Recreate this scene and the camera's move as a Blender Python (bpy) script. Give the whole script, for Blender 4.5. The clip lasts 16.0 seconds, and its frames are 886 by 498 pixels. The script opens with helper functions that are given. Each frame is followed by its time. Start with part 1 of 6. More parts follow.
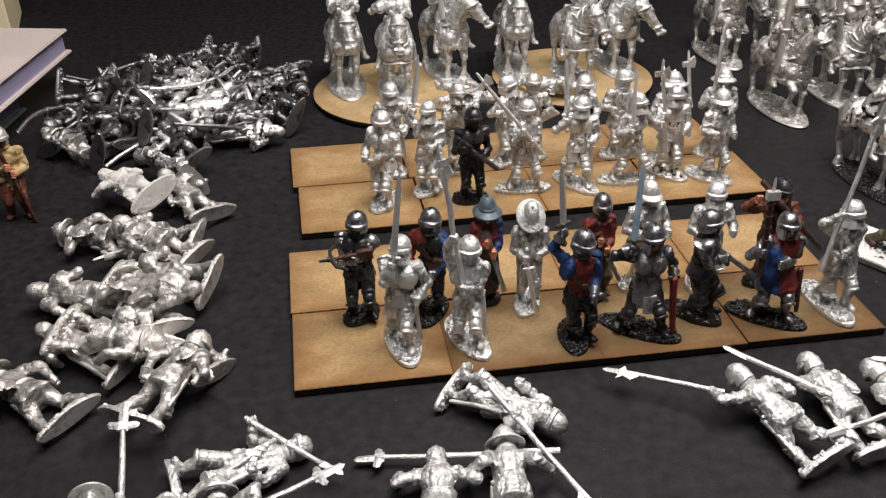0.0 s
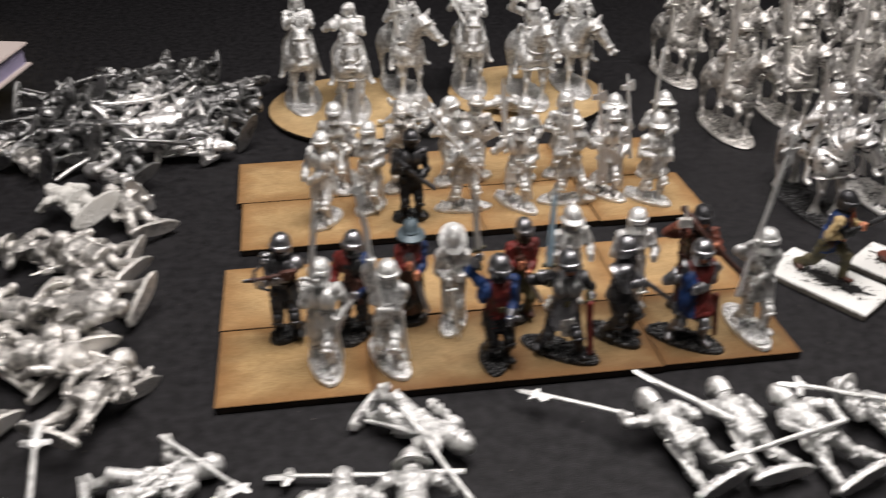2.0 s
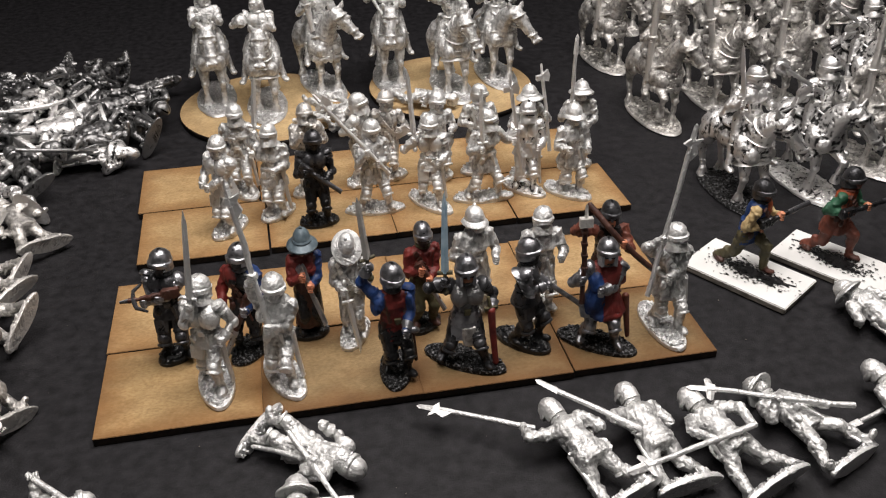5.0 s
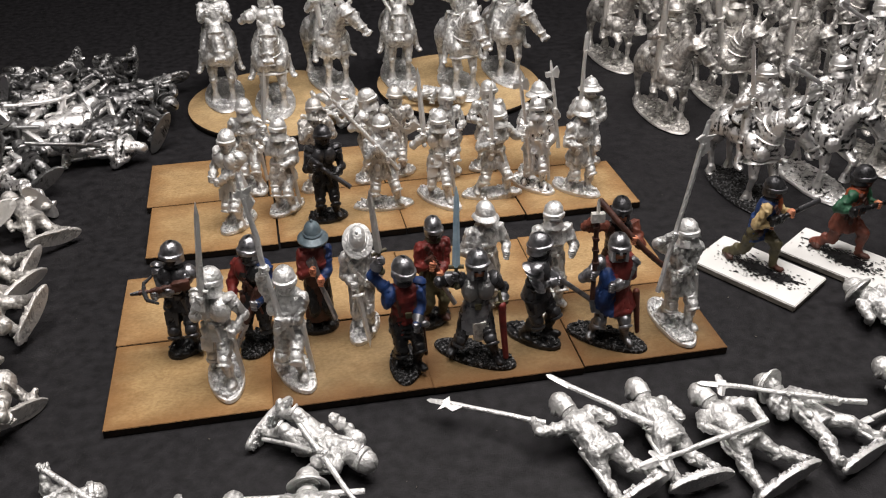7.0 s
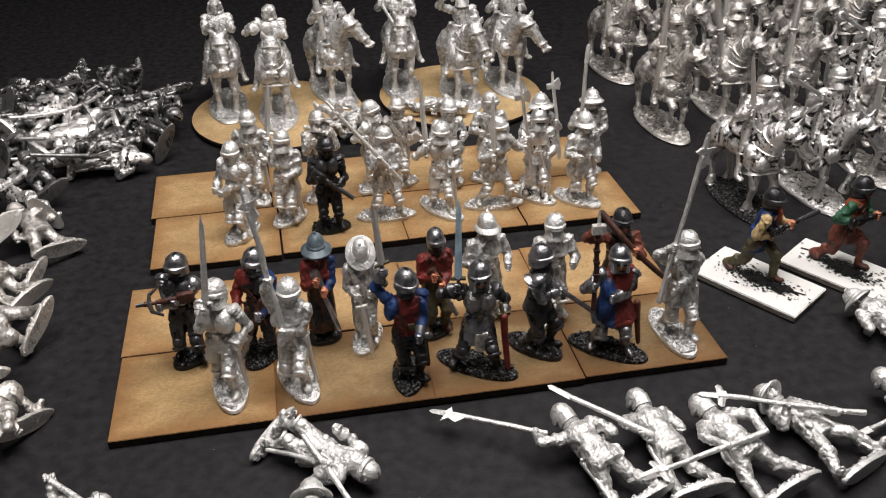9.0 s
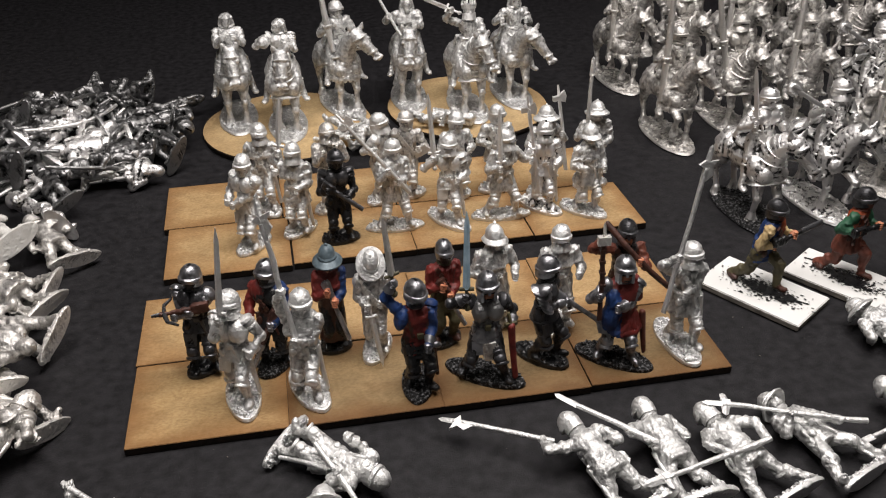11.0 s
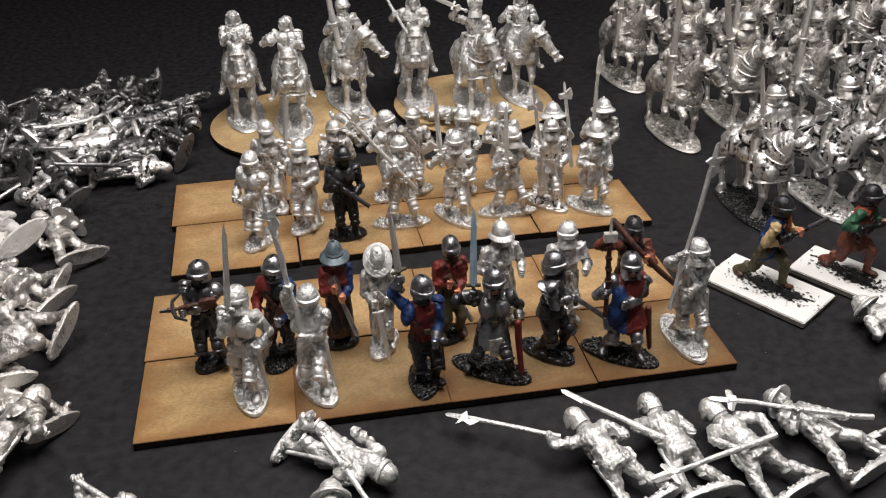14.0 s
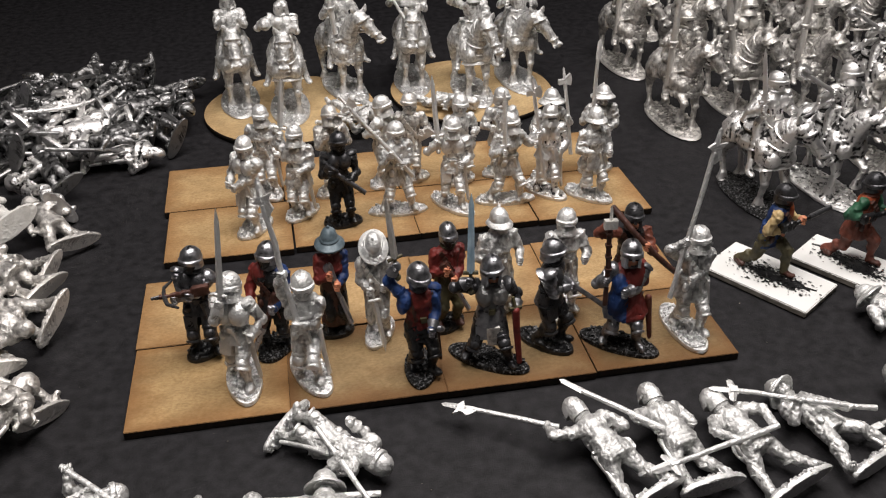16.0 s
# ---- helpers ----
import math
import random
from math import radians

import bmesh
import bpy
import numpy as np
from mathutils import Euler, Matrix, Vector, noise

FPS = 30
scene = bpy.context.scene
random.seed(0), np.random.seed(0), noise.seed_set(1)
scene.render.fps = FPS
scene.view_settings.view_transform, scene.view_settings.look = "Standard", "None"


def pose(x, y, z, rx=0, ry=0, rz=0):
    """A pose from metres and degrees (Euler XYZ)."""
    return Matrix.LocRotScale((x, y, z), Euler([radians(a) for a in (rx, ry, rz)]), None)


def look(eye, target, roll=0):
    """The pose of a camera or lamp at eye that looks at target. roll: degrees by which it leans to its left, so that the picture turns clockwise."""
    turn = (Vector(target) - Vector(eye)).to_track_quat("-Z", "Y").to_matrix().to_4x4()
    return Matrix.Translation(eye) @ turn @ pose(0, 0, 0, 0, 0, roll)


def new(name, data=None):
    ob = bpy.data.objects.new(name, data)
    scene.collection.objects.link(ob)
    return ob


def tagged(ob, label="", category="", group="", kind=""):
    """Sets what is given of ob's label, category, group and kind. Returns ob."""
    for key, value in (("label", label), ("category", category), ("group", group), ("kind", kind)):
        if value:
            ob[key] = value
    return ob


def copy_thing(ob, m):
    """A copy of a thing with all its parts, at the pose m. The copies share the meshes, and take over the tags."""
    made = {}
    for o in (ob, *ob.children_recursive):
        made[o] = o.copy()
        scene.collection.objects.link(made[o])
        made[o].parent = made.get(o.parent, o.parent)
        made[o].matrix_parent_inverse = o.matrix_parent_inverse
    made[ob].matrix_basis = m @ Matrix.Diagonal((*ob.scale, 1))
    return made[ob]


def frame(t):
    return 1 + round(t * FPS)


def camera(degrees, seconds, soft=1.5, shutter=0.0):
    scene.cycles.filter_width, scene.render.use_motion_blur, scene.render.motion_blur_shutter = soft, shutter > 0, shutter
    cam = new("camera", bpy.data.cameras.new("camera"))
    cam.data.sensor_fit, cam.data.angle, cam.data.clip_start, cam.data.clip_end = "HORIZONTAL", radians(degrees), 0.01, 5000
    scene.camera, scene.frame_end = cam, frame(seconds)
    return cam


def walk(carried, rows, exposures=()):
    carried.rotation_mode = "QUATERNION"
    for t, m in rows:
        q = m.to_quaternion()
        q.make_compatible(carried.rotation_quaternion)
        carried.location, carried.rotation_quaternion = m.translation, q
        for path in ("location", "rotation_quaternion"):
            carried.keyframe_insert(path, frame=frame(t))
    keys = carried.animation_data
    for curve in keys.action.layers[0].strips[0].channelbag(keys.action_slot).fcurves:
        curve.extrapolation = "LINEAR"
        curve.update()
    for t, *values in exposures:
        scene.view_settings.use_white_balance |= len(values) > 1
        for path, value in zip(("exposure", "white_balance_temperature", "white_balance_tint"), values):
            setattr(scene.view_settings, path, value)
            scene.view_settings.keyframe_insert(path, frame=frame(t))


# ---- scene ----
cam = camera(54.09, 16.0, 1.15, 0.5)
PATH = [
    (0, (0.00856, -0.16543, 0.14632), (0.29059, 1.49983, -0.92482), 0.16),
    (0.5, (0.00488, -0.16426, 0.14472), (0.27923, 1.48993, -0.94540), -0.12),
    (1, (-0.00176, -0.16919, 0.14826), (0.26804, 1.48151, -0.94828), 0.26),
    (1.5, (-0.00073, -0.17049, 0.14830), (0.26837, 1.49053, -0.93273), 0.49),
    (2, (0.02826, -0.17022, 0.15334), (0.31375, 1.49861, -0.91132), 0.87),
    (2.5, (0.05333, -0.15920, 0.14951), (0.43792, 1.48807, -0.91754), 1.08),
    (3, (0.05349, -0.15853, 0.14858), (0.42185, 1.47722, -0.94166), 0.67),
    (3.5, (0.05181, -0.15845, 0.14881), (0.40808, 1.48091, -0.94001), 0.24),
    (4, (0.05226, -0.15919, 0.15061), (0.39847, 1.48111, -0.94005), -0.11),
    (6.5, (0.04750, -0.16153, 0.15116), (0.38648, 1.48463, -0.93292), -0.10),
    (7, (0.04799, -0.16103, 0.14947), (0.38921, 1.48330, -0.93670), 0.14),
    (7.5, (0.04770, -0.16093, 0.14995), (0.38938, 1.48448, -0.93443), 0.22),
    (8, (0.04755, -0.16161, 0.15055), (0.39024, 1.48767, -0.92762), 0.22),
    (8.5, (0.04772, -0.16189, 0.15148), (0.38952, 1.48844, -0.92537), 0.20),
    (9, (0.04772, -0.16200, 0.15156), (0.38608, 1.49168, -0.92122), 0.02),
    (11.5, (0.04631, -0.16535, 0.15505), (0.37184, 1.50072, -0.90242), -0.32),
    (12, (0.04711, -0.16523, 0.15477), (0.37145, 1.50093, -0.90291), -0.32),
    (12.5, (0.04697, -0.16553, 0.15511), (0.36613, 1.50060, -0.90422), -0.43),
    (13, (0.04695, -0.16608, 0.15553), (0.36357, 1.50326, -0.89950), -0.57),
    (13.5, (0.04699, -0.16508, 0.15409), (0.35944, 1.50379, -0.90290), -0.54),
    (14, (0.04572, -0.16602, 0.15473), (0.36127, 1.49964, -0.90640), -0.42),
    (14.5, (0.04654, -0.16497, 0.15371), (0.36343, 1.49726, -0.91239), -0.35),
    (15, (0.04599, -0.16554, 0.15387), (0.36243, 1.49626, -0.91302), -0.35),
    (15.5, (0.04580, -0.16339, 0.15128), (0.36335, 1.49567, -0.91954), -0.20),
    (16, (0.04627, -0.16299, 0.15184), (0.36648, 1.48933, -0.92857), -0.11),
]
walk(cam, [(t, look(eye, target, roll)) for t, eye, target, roll in PATH], [(0, 0.1), (1.5, 0.1), (3, 0.05), (7.5, 0.05), (12, 0.0), (16, 0.02)])

# ---- world and light ----
world = bpy.data.worlds.new("room_air")
scene.world = world
world.use_nodes = True
world.node_tree.nodes["Background"].inputs[0].default_value = (0.9, 0.95, 1.0, 1)
world.node_tree.nodes["Background"].inputs[1].default_value = 0.001


def area_lamp(name, eye, target, sx, sy, watts, colour=(1, 1, 1)):
    data = bpy.data.lights.new(name, "AREA")
    data.shape, data.size, data.size_y, data.energy, data.color = "RECTANGLE", sx, sy, watts, colour
    ob = new(name, data)
    ob.matrix_world = look(eye, target)
    return ob


area_lamp("desk_lamp_light", (0.115, 0.025, 0.45), (0.11, 0.035, 0), 0.42, 0.24, 3.65, (1.0, 0.937, 0.905))
# Broad fill added from above and behind the viewer; its source is unseen.
area_lamp("room_fill_light", (-0.2, -0.6, 1.9), (0.05, 0.05, 0), 1.6, 0.8, 2.2, (1.0, 0.937, 0.90))


# ---- materials ----
def make(name, colour, other=None, rough=(0.5, 0.5), metal=0.0, scale=400, bump=0.0, bump_scale=900, stretch=(1, 1, 1), per_object=False, brush_and_shade=0.0, spec=0.5):
    """A surface whose colour and gloss drift between two values, with a fine relief. Scales are per metre."""
    m = bpy.data.materials.new(name)
    m.use_nodes = True
    n, l = m.node_tree.nodes, m.node_tree.links
    b = n["Principled BSDF"]
    co, mp = n.new("ShaderNodeTexCoord"), n.new("ShaderNodeMapping")
    mp.inputs["Scale"].default_value = stretch
    l.new(co.outputs["Object"], mp.inputs["Vector"])
    if per_object:
        info, mul = n.new("ShaderNodeObjectInfo"), n.new("ShaderNodeMath")
        mul.operation = "MULTIPLY"
        mul.inputs[1].default_value = 3.7
        l.new(info.outputs["Random"], mul.inputs[0])
        comb = n.new("ShaderNodeCombineXYZ")
        l.new(mul.outputs[0], comb.inputs[0])
        l.new(mul.outputs[0], comb.inputs[1])
        l.new(comb.outputs[0], mp.inputs["Location"])
    big, fine = n.new("ShaderNodeTexNoise"), n.new("ShaderNodeTexNoise")
    big.inputs["Scale"].default_value, big.inputs["Detail"].default_value = scale, 4
    fine.inputs["Scale"].default_value, fine.inputs["Detail"].default_value = bump_scale, 4
    for t in (big, fine):
        l.new(mp.outputs[0], t.inputs["Vector"])
    ramp = n.new("ShaderNodeValToRGB")
    ramp.color_ramp.elements[0].position, ramp.color_ramp.elements[1].position = 0.32, 0.68
    ramp.color_ramp.elements[0].color = (*colour, 1)
    ramp.color_ramp.elements[1].color = (*(other or colour), 1)
    # Darker recesses, lighter ridges: painted-in crevice shade on bare pewter, dry-brushing and wash elsewhere.
    if brush_and_shade:
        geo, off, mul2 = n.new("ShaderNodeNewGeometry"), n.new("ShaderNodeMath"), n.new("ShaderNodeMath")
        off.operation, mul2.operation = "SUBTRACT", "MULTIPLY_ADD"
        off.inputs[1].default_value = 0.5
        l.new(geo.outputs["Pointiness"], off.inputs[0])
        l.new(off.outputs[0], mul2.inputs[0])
        mul2.inputs[1].default_value = brush_and_shade
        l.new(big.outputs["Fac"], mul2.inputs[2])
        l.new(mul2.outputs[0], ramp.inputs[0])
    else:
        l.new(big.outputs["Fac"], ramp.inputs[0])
    l.new(ramp.outputs[0], b.inputs["Base Color"])
    span = n.new("ShaderNodeMapRange")
    span.inputs["From Min"].default_value, span.inputs["From Max"].default_value = 0.3, 0.7
    span.inputs["To Min"].default_value, span.inputs["To Max"].default_value = rough
    l.new(fine.outputs["Fac"], span.inputs[0])
    l.new(span.outputs[0], b.inputs["Roughness"])
    b.inputs["Metallic"].default_value = metal
    b.inputs["Specular IOR Level"].default_value = spec
    if bump:
        bp = n.new("ShaderNodeBump")
        bp.inputs["Strength"].default_value, bp.inputs["Distance"].default_value = bump, 0.0004
        l.new(fine.outputs["Fac"], bp.inputs["Height"])
        l.new(bp.outputs[0], b.inputs["Normal"])
    return m


# Bright, dull and dark pewter: crevice shade is put into the recess colour.
PEWTER = make("bright_pewter", (0.40, 0.40, 0.395), (0.80, 0.80, 0.79), (0.47, 0.72), 1.0, 520, 0.9, 1500, brush_and_shade=3.6)
GRAVEL = make("gritty_pewter", (0.50, 0.50, 0.50), (0.94, 0.94, 0.94), (0.30, 0.60), 1.0, 1300, 1.0, 2400)
GREY_PEWTER = make("dull_pewter", (0.30, 0.29, 0.278), (0.74, 0.72, 0.69), (0.44, 0.70), 1.0, 480, 0.9, 1500, brush_and_shade=4.0)
DARK_PEWTER = make("dark_pewter", (0.014, 0.014, 0.015), (0.34, 0.34, 0.34), (0.34, 0.54), 1.0, 420, 0.8, 1300, brush_and_shade=3.5)
WASHED = make("washed_pewter", (0.05, 0.05, 0.05), (0.80, 0.79, 0.78), (0.40, 0.62), 1.0, 300, 0.7, 1100, brush_and_shade=9.0)
for node in WASHED.node_tree.nodes:
    if node.bl_idname == "ShaderNodeValToRGB":
        node.color_ramp.elements[0].position, node.color_ramp.elements[1].position = 0.30, 0.54
STEEL = make("painted_steel", (0.035, 0.035, 0.038), (0.40, 0.40, 0.42), (0.28, 0.45), 0.9, 420, 0.3, 1200, brush_and_shade=1.3, spec=0.3)
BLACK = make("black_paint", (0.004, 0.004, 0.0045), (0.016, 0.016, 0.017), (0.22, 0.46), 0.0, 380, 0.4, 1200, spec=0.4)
BLACK_STEEL = make("black_armour", (0.004, 0.004, 0.005), (0.09, 0.09, 0.095), (0.25, 0.45), 0.7, 380, 0.4, 1200, brush_and_shade=1.8, spec=0.3)
RED = make("red_paint", (0.075, 0.008, 0.006), (0.19, 0.020, 0.015), (0.5, 0.7), 0.0, 300, 0.3, 1000)
BLUE = make("blue_paint", (0.004, 0.015, 0.065), (0.010, 0.046, 0.175), (0.5, 0.7), 0.0, 300, 0.3, 1000)
BROWN = make("brown_paint", (0.025, 0.008, 0.005), (0.075, 0.024, 0.014), (0.45, 0.7), 0.0, 300, 0.3, 1000)
SKIN = make("flesh_paint", (0.42, 0.14, 0.07), (0.58, 0.24, 0.13), (0.5, 0.65), 0.0, 300, 0.2, 1000)
CREAM = make("cream_paint", (0.36, 0.24, 0.10), (0.55, 0.42, 0.22), (0.5, 0.7), 0.0, 300, 0.3, 1000)
OLIVE = make("olive_paint", (0.03, 0.026, 0.012), (0.10, 0.085, 0.04), (0.5, 0.7), 0.0, 300, 0.3, 1000)
GREEN = make("green_paint", (0.008, 0.045, 0.02), (0.02, 0.10, 0.05), (0.5, 0.7), 0.0, 300, 0.3, 1000)
HAT_GREY = make("blue_grey_paint", (0.035, 0.055, 0.068), (0.15, 0.195, 0.22), (0.4, 0.6), 0.2, 300, 0.3, 1000)
ICE = make("pale_blue_steel", (0.35, 0.52, 0.66), (0.55, 0.72, 0.84), (0.3, 0.5), 0.3, 300, 0.2, 1000)
GRIT = make("black_grit", (0.004, 0.004, 0.004), (0.26, 0.26, 0.27), (0.4, 0.9), 0.0, 1500, 0.9, 1700, spec=0.25)
for node in GRIT.node_tree.nodes:
    if node.bl_idname == "ShaderNodeValToRGB":
        node.color_ramp.elements[0].position, node.color_ramp.elements[1].position = 0.52, 0.74
ORANGE = make("orange_red_paint", (0.20, 0.035, 0.012), (0.36, 0.08, 0.025), (0.5, 0.7), 0.0, 300, 0.3, 1000)
RUST = make("red_brown_leather", (0.09, 0.025, 0.014), (0.18, 0.05, 0.03), (0.45, 0.65), 0.0, 300, 0.3, 1000)
CLOTH = make("charcoal_cloth", (0.0068, 0.0065, 0.0073), (0.0178, 0.0170, 0.0189), (0.52, 0.70), 0.0, 320, 0.35, 2200)
CLOTH.node_tree.nodes["Principled BSDF"].inputs["Specular IOR Level"].default_value = 0.2
CARD = make("white_card", (0.62, 0.62, 0.60), (0.72, 0.72, 0.70), (0.6, 0.8), 0.0, 60, 0.1, 500)
CARD_EDGE = make("grey_card_edge", (0.07, 0.06, 0.05), (0.22, 0.20, 0.17), (0.7, 0.9), 0.0, 300, 0.3, 900, (1, 1, 6))
BURNT = make("burnt_edge", (0.005, 0.0035, 0.0025), (0.016, 0.009, 0.005), (0.5, 0.8), 0.0, 300, 0.2, 900, spec=0.25)
PLASTER = make("wall_paint", (0.14, 0.135, 0.13), (0.17, 0.165, 0.16), (0.7, 0.9), 0.0, 3, 0.1, 60)
BOARD = make("floor_board", (0.10, 0.07, 0.045), (0.16, 0.11, 0.07), (0.4, 0.6), 0.0, 8, 0.1, 60, (1, 6, 1))
COVER = make("book_cover_grey", (0.56, 0.48, 0.45), (0.63, 0.55, 0.52), (0.35, 0.5), 0.0, 30, 0.05, 900)
RED_COVER = make("book_cover_red", (0.30, 0.02, 0.025), (0.38, 0.03, 0.03), (0.35, 0.5), 0.0, 30, 0.05, 900)
GREEN_COVER = make("book_cover_green", (0.13, 0.17, 0.14), (0.19, 0.23, 0.19), (0.4, 0.6), 0.0, 30, 0.05, 900)
PAGES = make("page_edges", (0.30, 0.27, 0.42), (0.44, 0.40, 0.56), (0.7, 0.9), 0.0, 40, 0.3, 1500, (0.1, 0.1, 12))
CREAM_BOX = make("cream_card", (0.80, 0.68, 0.42), (0.86, 0.74, 0.50), (0.5, 0.7), 0.0, 30, 0.05, 600)


def wood_material(name, half, tone=1.0, scorch=0.8, pale=(0.295, 0.19, 0.084), light=(0.425, 0.286, 0.14)):
    """Thin laser-cut board: warm fibre with fine streaks and scorched rims that fade in unevenly."""
    m = make(name, pale, light, (0.55, 0.75), 0.0, 1100, 0.45, 2200, (1, 1.5, 1), True, spec=0.3)
    n, l = m.node_tree.nodes, m.node_tree.links
    b = n["Principled BSDF"]
    src = b.inputs["Base Color"].links[0].from_socket
    co = next(k for k in n if k.bl_idname == "ShaderNodeTexCoord")
    sep = n.new("ShaderNodeSeparateXYZ")
    l.new(co.outputs["Object"], sep.inputs[0])

    def maths(op, a, c=None):
        k = n.new("ShaderNodeMath")
        k.operation = op
        for i, v in enumerate((a, c)):
            if v is None:
                continue
            if isinstance(v, (int, float)):
                k.inputs[i].default_value = v
            else:
                l.new(v, k.inputs[i])
        return k.outputs[0]
    if len(half) == 2:
        gx = maths("SUBTRACT", half[0], maths("ABSOLUTE", sep.outputs[0]))
        gy = maths("SUBTRACT", half[1], maths("ABSOLUTE", sep.outputs[1]))
        gap = maths("MINIMUM", gx, gy)
    else:
        rad = maths("SQRT", maths("ADD", maths("POWER", sep.outputs[0], 2.0), maths("POWER", sep.outputs[1], 2.0)))
        gap = maths("SUBTRACT", half[0], rad)
    blot = n.new("ShaderNodeTexNoise")
    blot.inputs["Scale"].default_value = 70
    l.new(next(k for k in n if k.bl_idname == "ShaderNodeMapping").outputs[0], blot.inputs["Vector"])
    reach = maths("MULTIPLY", maths("POWER", blot.outputs["Fac"], 1.5), 0.026)
    fac = maths("SUBTRACT", 1.0, maths("DIVIDE", gap, reach))
    clampn = n.new("ShaderNodeClamp")
    l.new(fac, clampn.inputs[0])
    weak = maths("MULTIPLY", clampn.outputs[0], scorch)
    mix = n.new("ShaderNodeMix")
    mix.data_type = "RGBA"
    l.new(weak, mix.inputs[0])
    l.new(src, mix.inputs[6])
    mix.inputs[7].default_value = (0.18, 0.078, 0.021, 1)
    patch, shade, scaled = n.new("ShaderNodeTexNoise"), n.new("ShaderNodeMapRange"), n.new("ShaderNodeVectorMath")
    patch.inputs["Scale"].default_value, patch.inputs["Detail"].default_value = 130, 5
    l.new(next(k for k in n if k.bl_idname == "ShaderNodeMapping").outputs[0], patch.inputs["Vector"])
    shade.inputs["From Min"].default_value, shade.inputs["From Max"].default_value = 0.3, 0.7
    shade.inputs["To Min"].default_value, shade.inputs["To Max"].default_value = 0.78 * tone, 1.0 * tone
    l.new(patch.outputs["Fac"], shade.inputs[0])
    scaled.operation = "SCALE"
    l.new(mix.outputs[2], scaled.inputs[0])
    l.new(shade.outputs[0], scaled.inputs["Scale"])
    l.new(scaled.outputs[0], b.inputs["Base Color"])
    return m


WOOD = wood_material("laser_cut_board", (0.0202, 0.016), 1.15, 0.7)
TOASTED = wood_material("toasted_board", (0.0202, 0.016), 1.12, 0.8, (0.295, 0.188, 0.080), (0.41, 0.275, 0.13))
# Browner board, its tone also lowered for the shade between the near figures.
BROWNED_SHADED = wood_material("browned_shaded_board", (0.0202, 0.016), 0.76, 0.9, (0.28, 0.183, 0.082), (0.39, 0.266, 0.13))
DISC_WOOD = wood_material("laser_cut_disc", (0.036,), 1.25, 0.25, (0.34, 0.235, 0.115), (0.47, 0.34, 0.18))


# ---- shape helpers (metres) ----
def link_mesh(name, bm, materials, parent=None):
    me = bpy.data.meshes.new(name)
    bm.to_mesh(me)
    bm.free()
    for m in materials:
        me.materials.append(m)
    ob = new(name, me)
    if parent:
        ob.parent = parent
    return ob


def box_bm(x0, x1, y0, y1, z0, z1, bevel=0.0):
    bm = bmesh.new()
    bmesh.ops.create_cube(bm, size=1)
    for v in bm.verts:
        v.co = ((x0 + x1) / 2 + v.co.x * (x1 - x0), (y0 + y1) / 2 + v.co.y * (y1 - y0), (z0 + z1) / 2 + v.co.z * (z1 - z0))
    if bevel:
        bmesh.ops.bevel(bm, geom=bm.edges[:], offset=bevel, segments=2, affect="EDGES")
    return bm


def part(name, bm, material, parent, label=""):
    return tagged(link_mesh(name, bm, [material], parent), label)


# ---- room and table ----
def room():
    for name, b in (("wall_north", (-2.5, 2.5, 2.5, 2.6, -0.75, 2.0)), ("wall_south", (-2.5, 2.5, -2.6, -2.5, -0.75, 2.0)),
                    ("wall_east", (2.5, 2.6, -2.6, 2.6, -0.75, 2.0)), ("wall_west", (-2.6, -2.5, -2.6, 2.6, -0.75, 2.0))):
        tagged(link_mesh(name, box_bm(*b), [PLASTER]), "plain grey painted wall", "wall", "", "structure")
    tagged(link_mesh("floor", box_bm(-2.6, 2.6, -2.6, 2.6, -0.85, -0.75), [BOARD]), "brown wooden floor", "floor", "", "structure")
    tagged(link_mesh("ceiling", box_bm(-2.6, 2.6, -2.6, 2.6, 2.45, 2.55), [PLASTER]), "plain painted ceiling", "ceiling", "", "structure")


def table():
    t = tagged(new("table"), "table covered with plain charcoal grey cloth", "table", "", "structure")
    t.location = (0.05, 0.15, -0.75)
    bm = bmesh.new()
    bmesh.ops.create_grid(bm, x_segments=60, y_segments=60, size=0.8)
    for v in bm.verts:
        v.co.z = 0.75 - 0.0003 + 0.0003 * noise.noise(v.co * 14)
    part("tablecloth", bm, CLOTH, t, "plain charcoal grey cloth")
    part("tabletop", box_bm(-0.79, 0.79, -0.79, 0.79, 0.71, 0.748, 0.003), BOARD, t)
    for x in (-0.72, 0.72):
        for y in (-0.72, 0.72):
            part("leg", box_bm(x - 0.03, x + 0.03, y - 0.03, y + 0.03, 0, 0.71, 0.003), BOARD, t)


room()
table()


def lint():
    """Loose specks of dust on the cloth."""
    r, bm = random.Random(12), bmesh.new()
    for _ in range(120):
        k = r.uniform(0.00005, 0.00014)
        m = Matrix.Translation((r.uniform(-0.11, 0.26), r.uniform(-0.075, 0.16), k * 0.5)) @ Matrix.Rotation(r.uniform(0, 6.28), 4, "Z") @ Matrix.Diagonal((k * r.uniform(1, 2.4), k, k, 1))
        bmesh.ops.create_icosphere(bm, subdivisions=1, radius=1, matrix=m)
    tagged(link_mesh("lint", bm, [CARD_EDGE]), "pale specks of dust scattered on the dark cloth", "dust", "", "stuff")


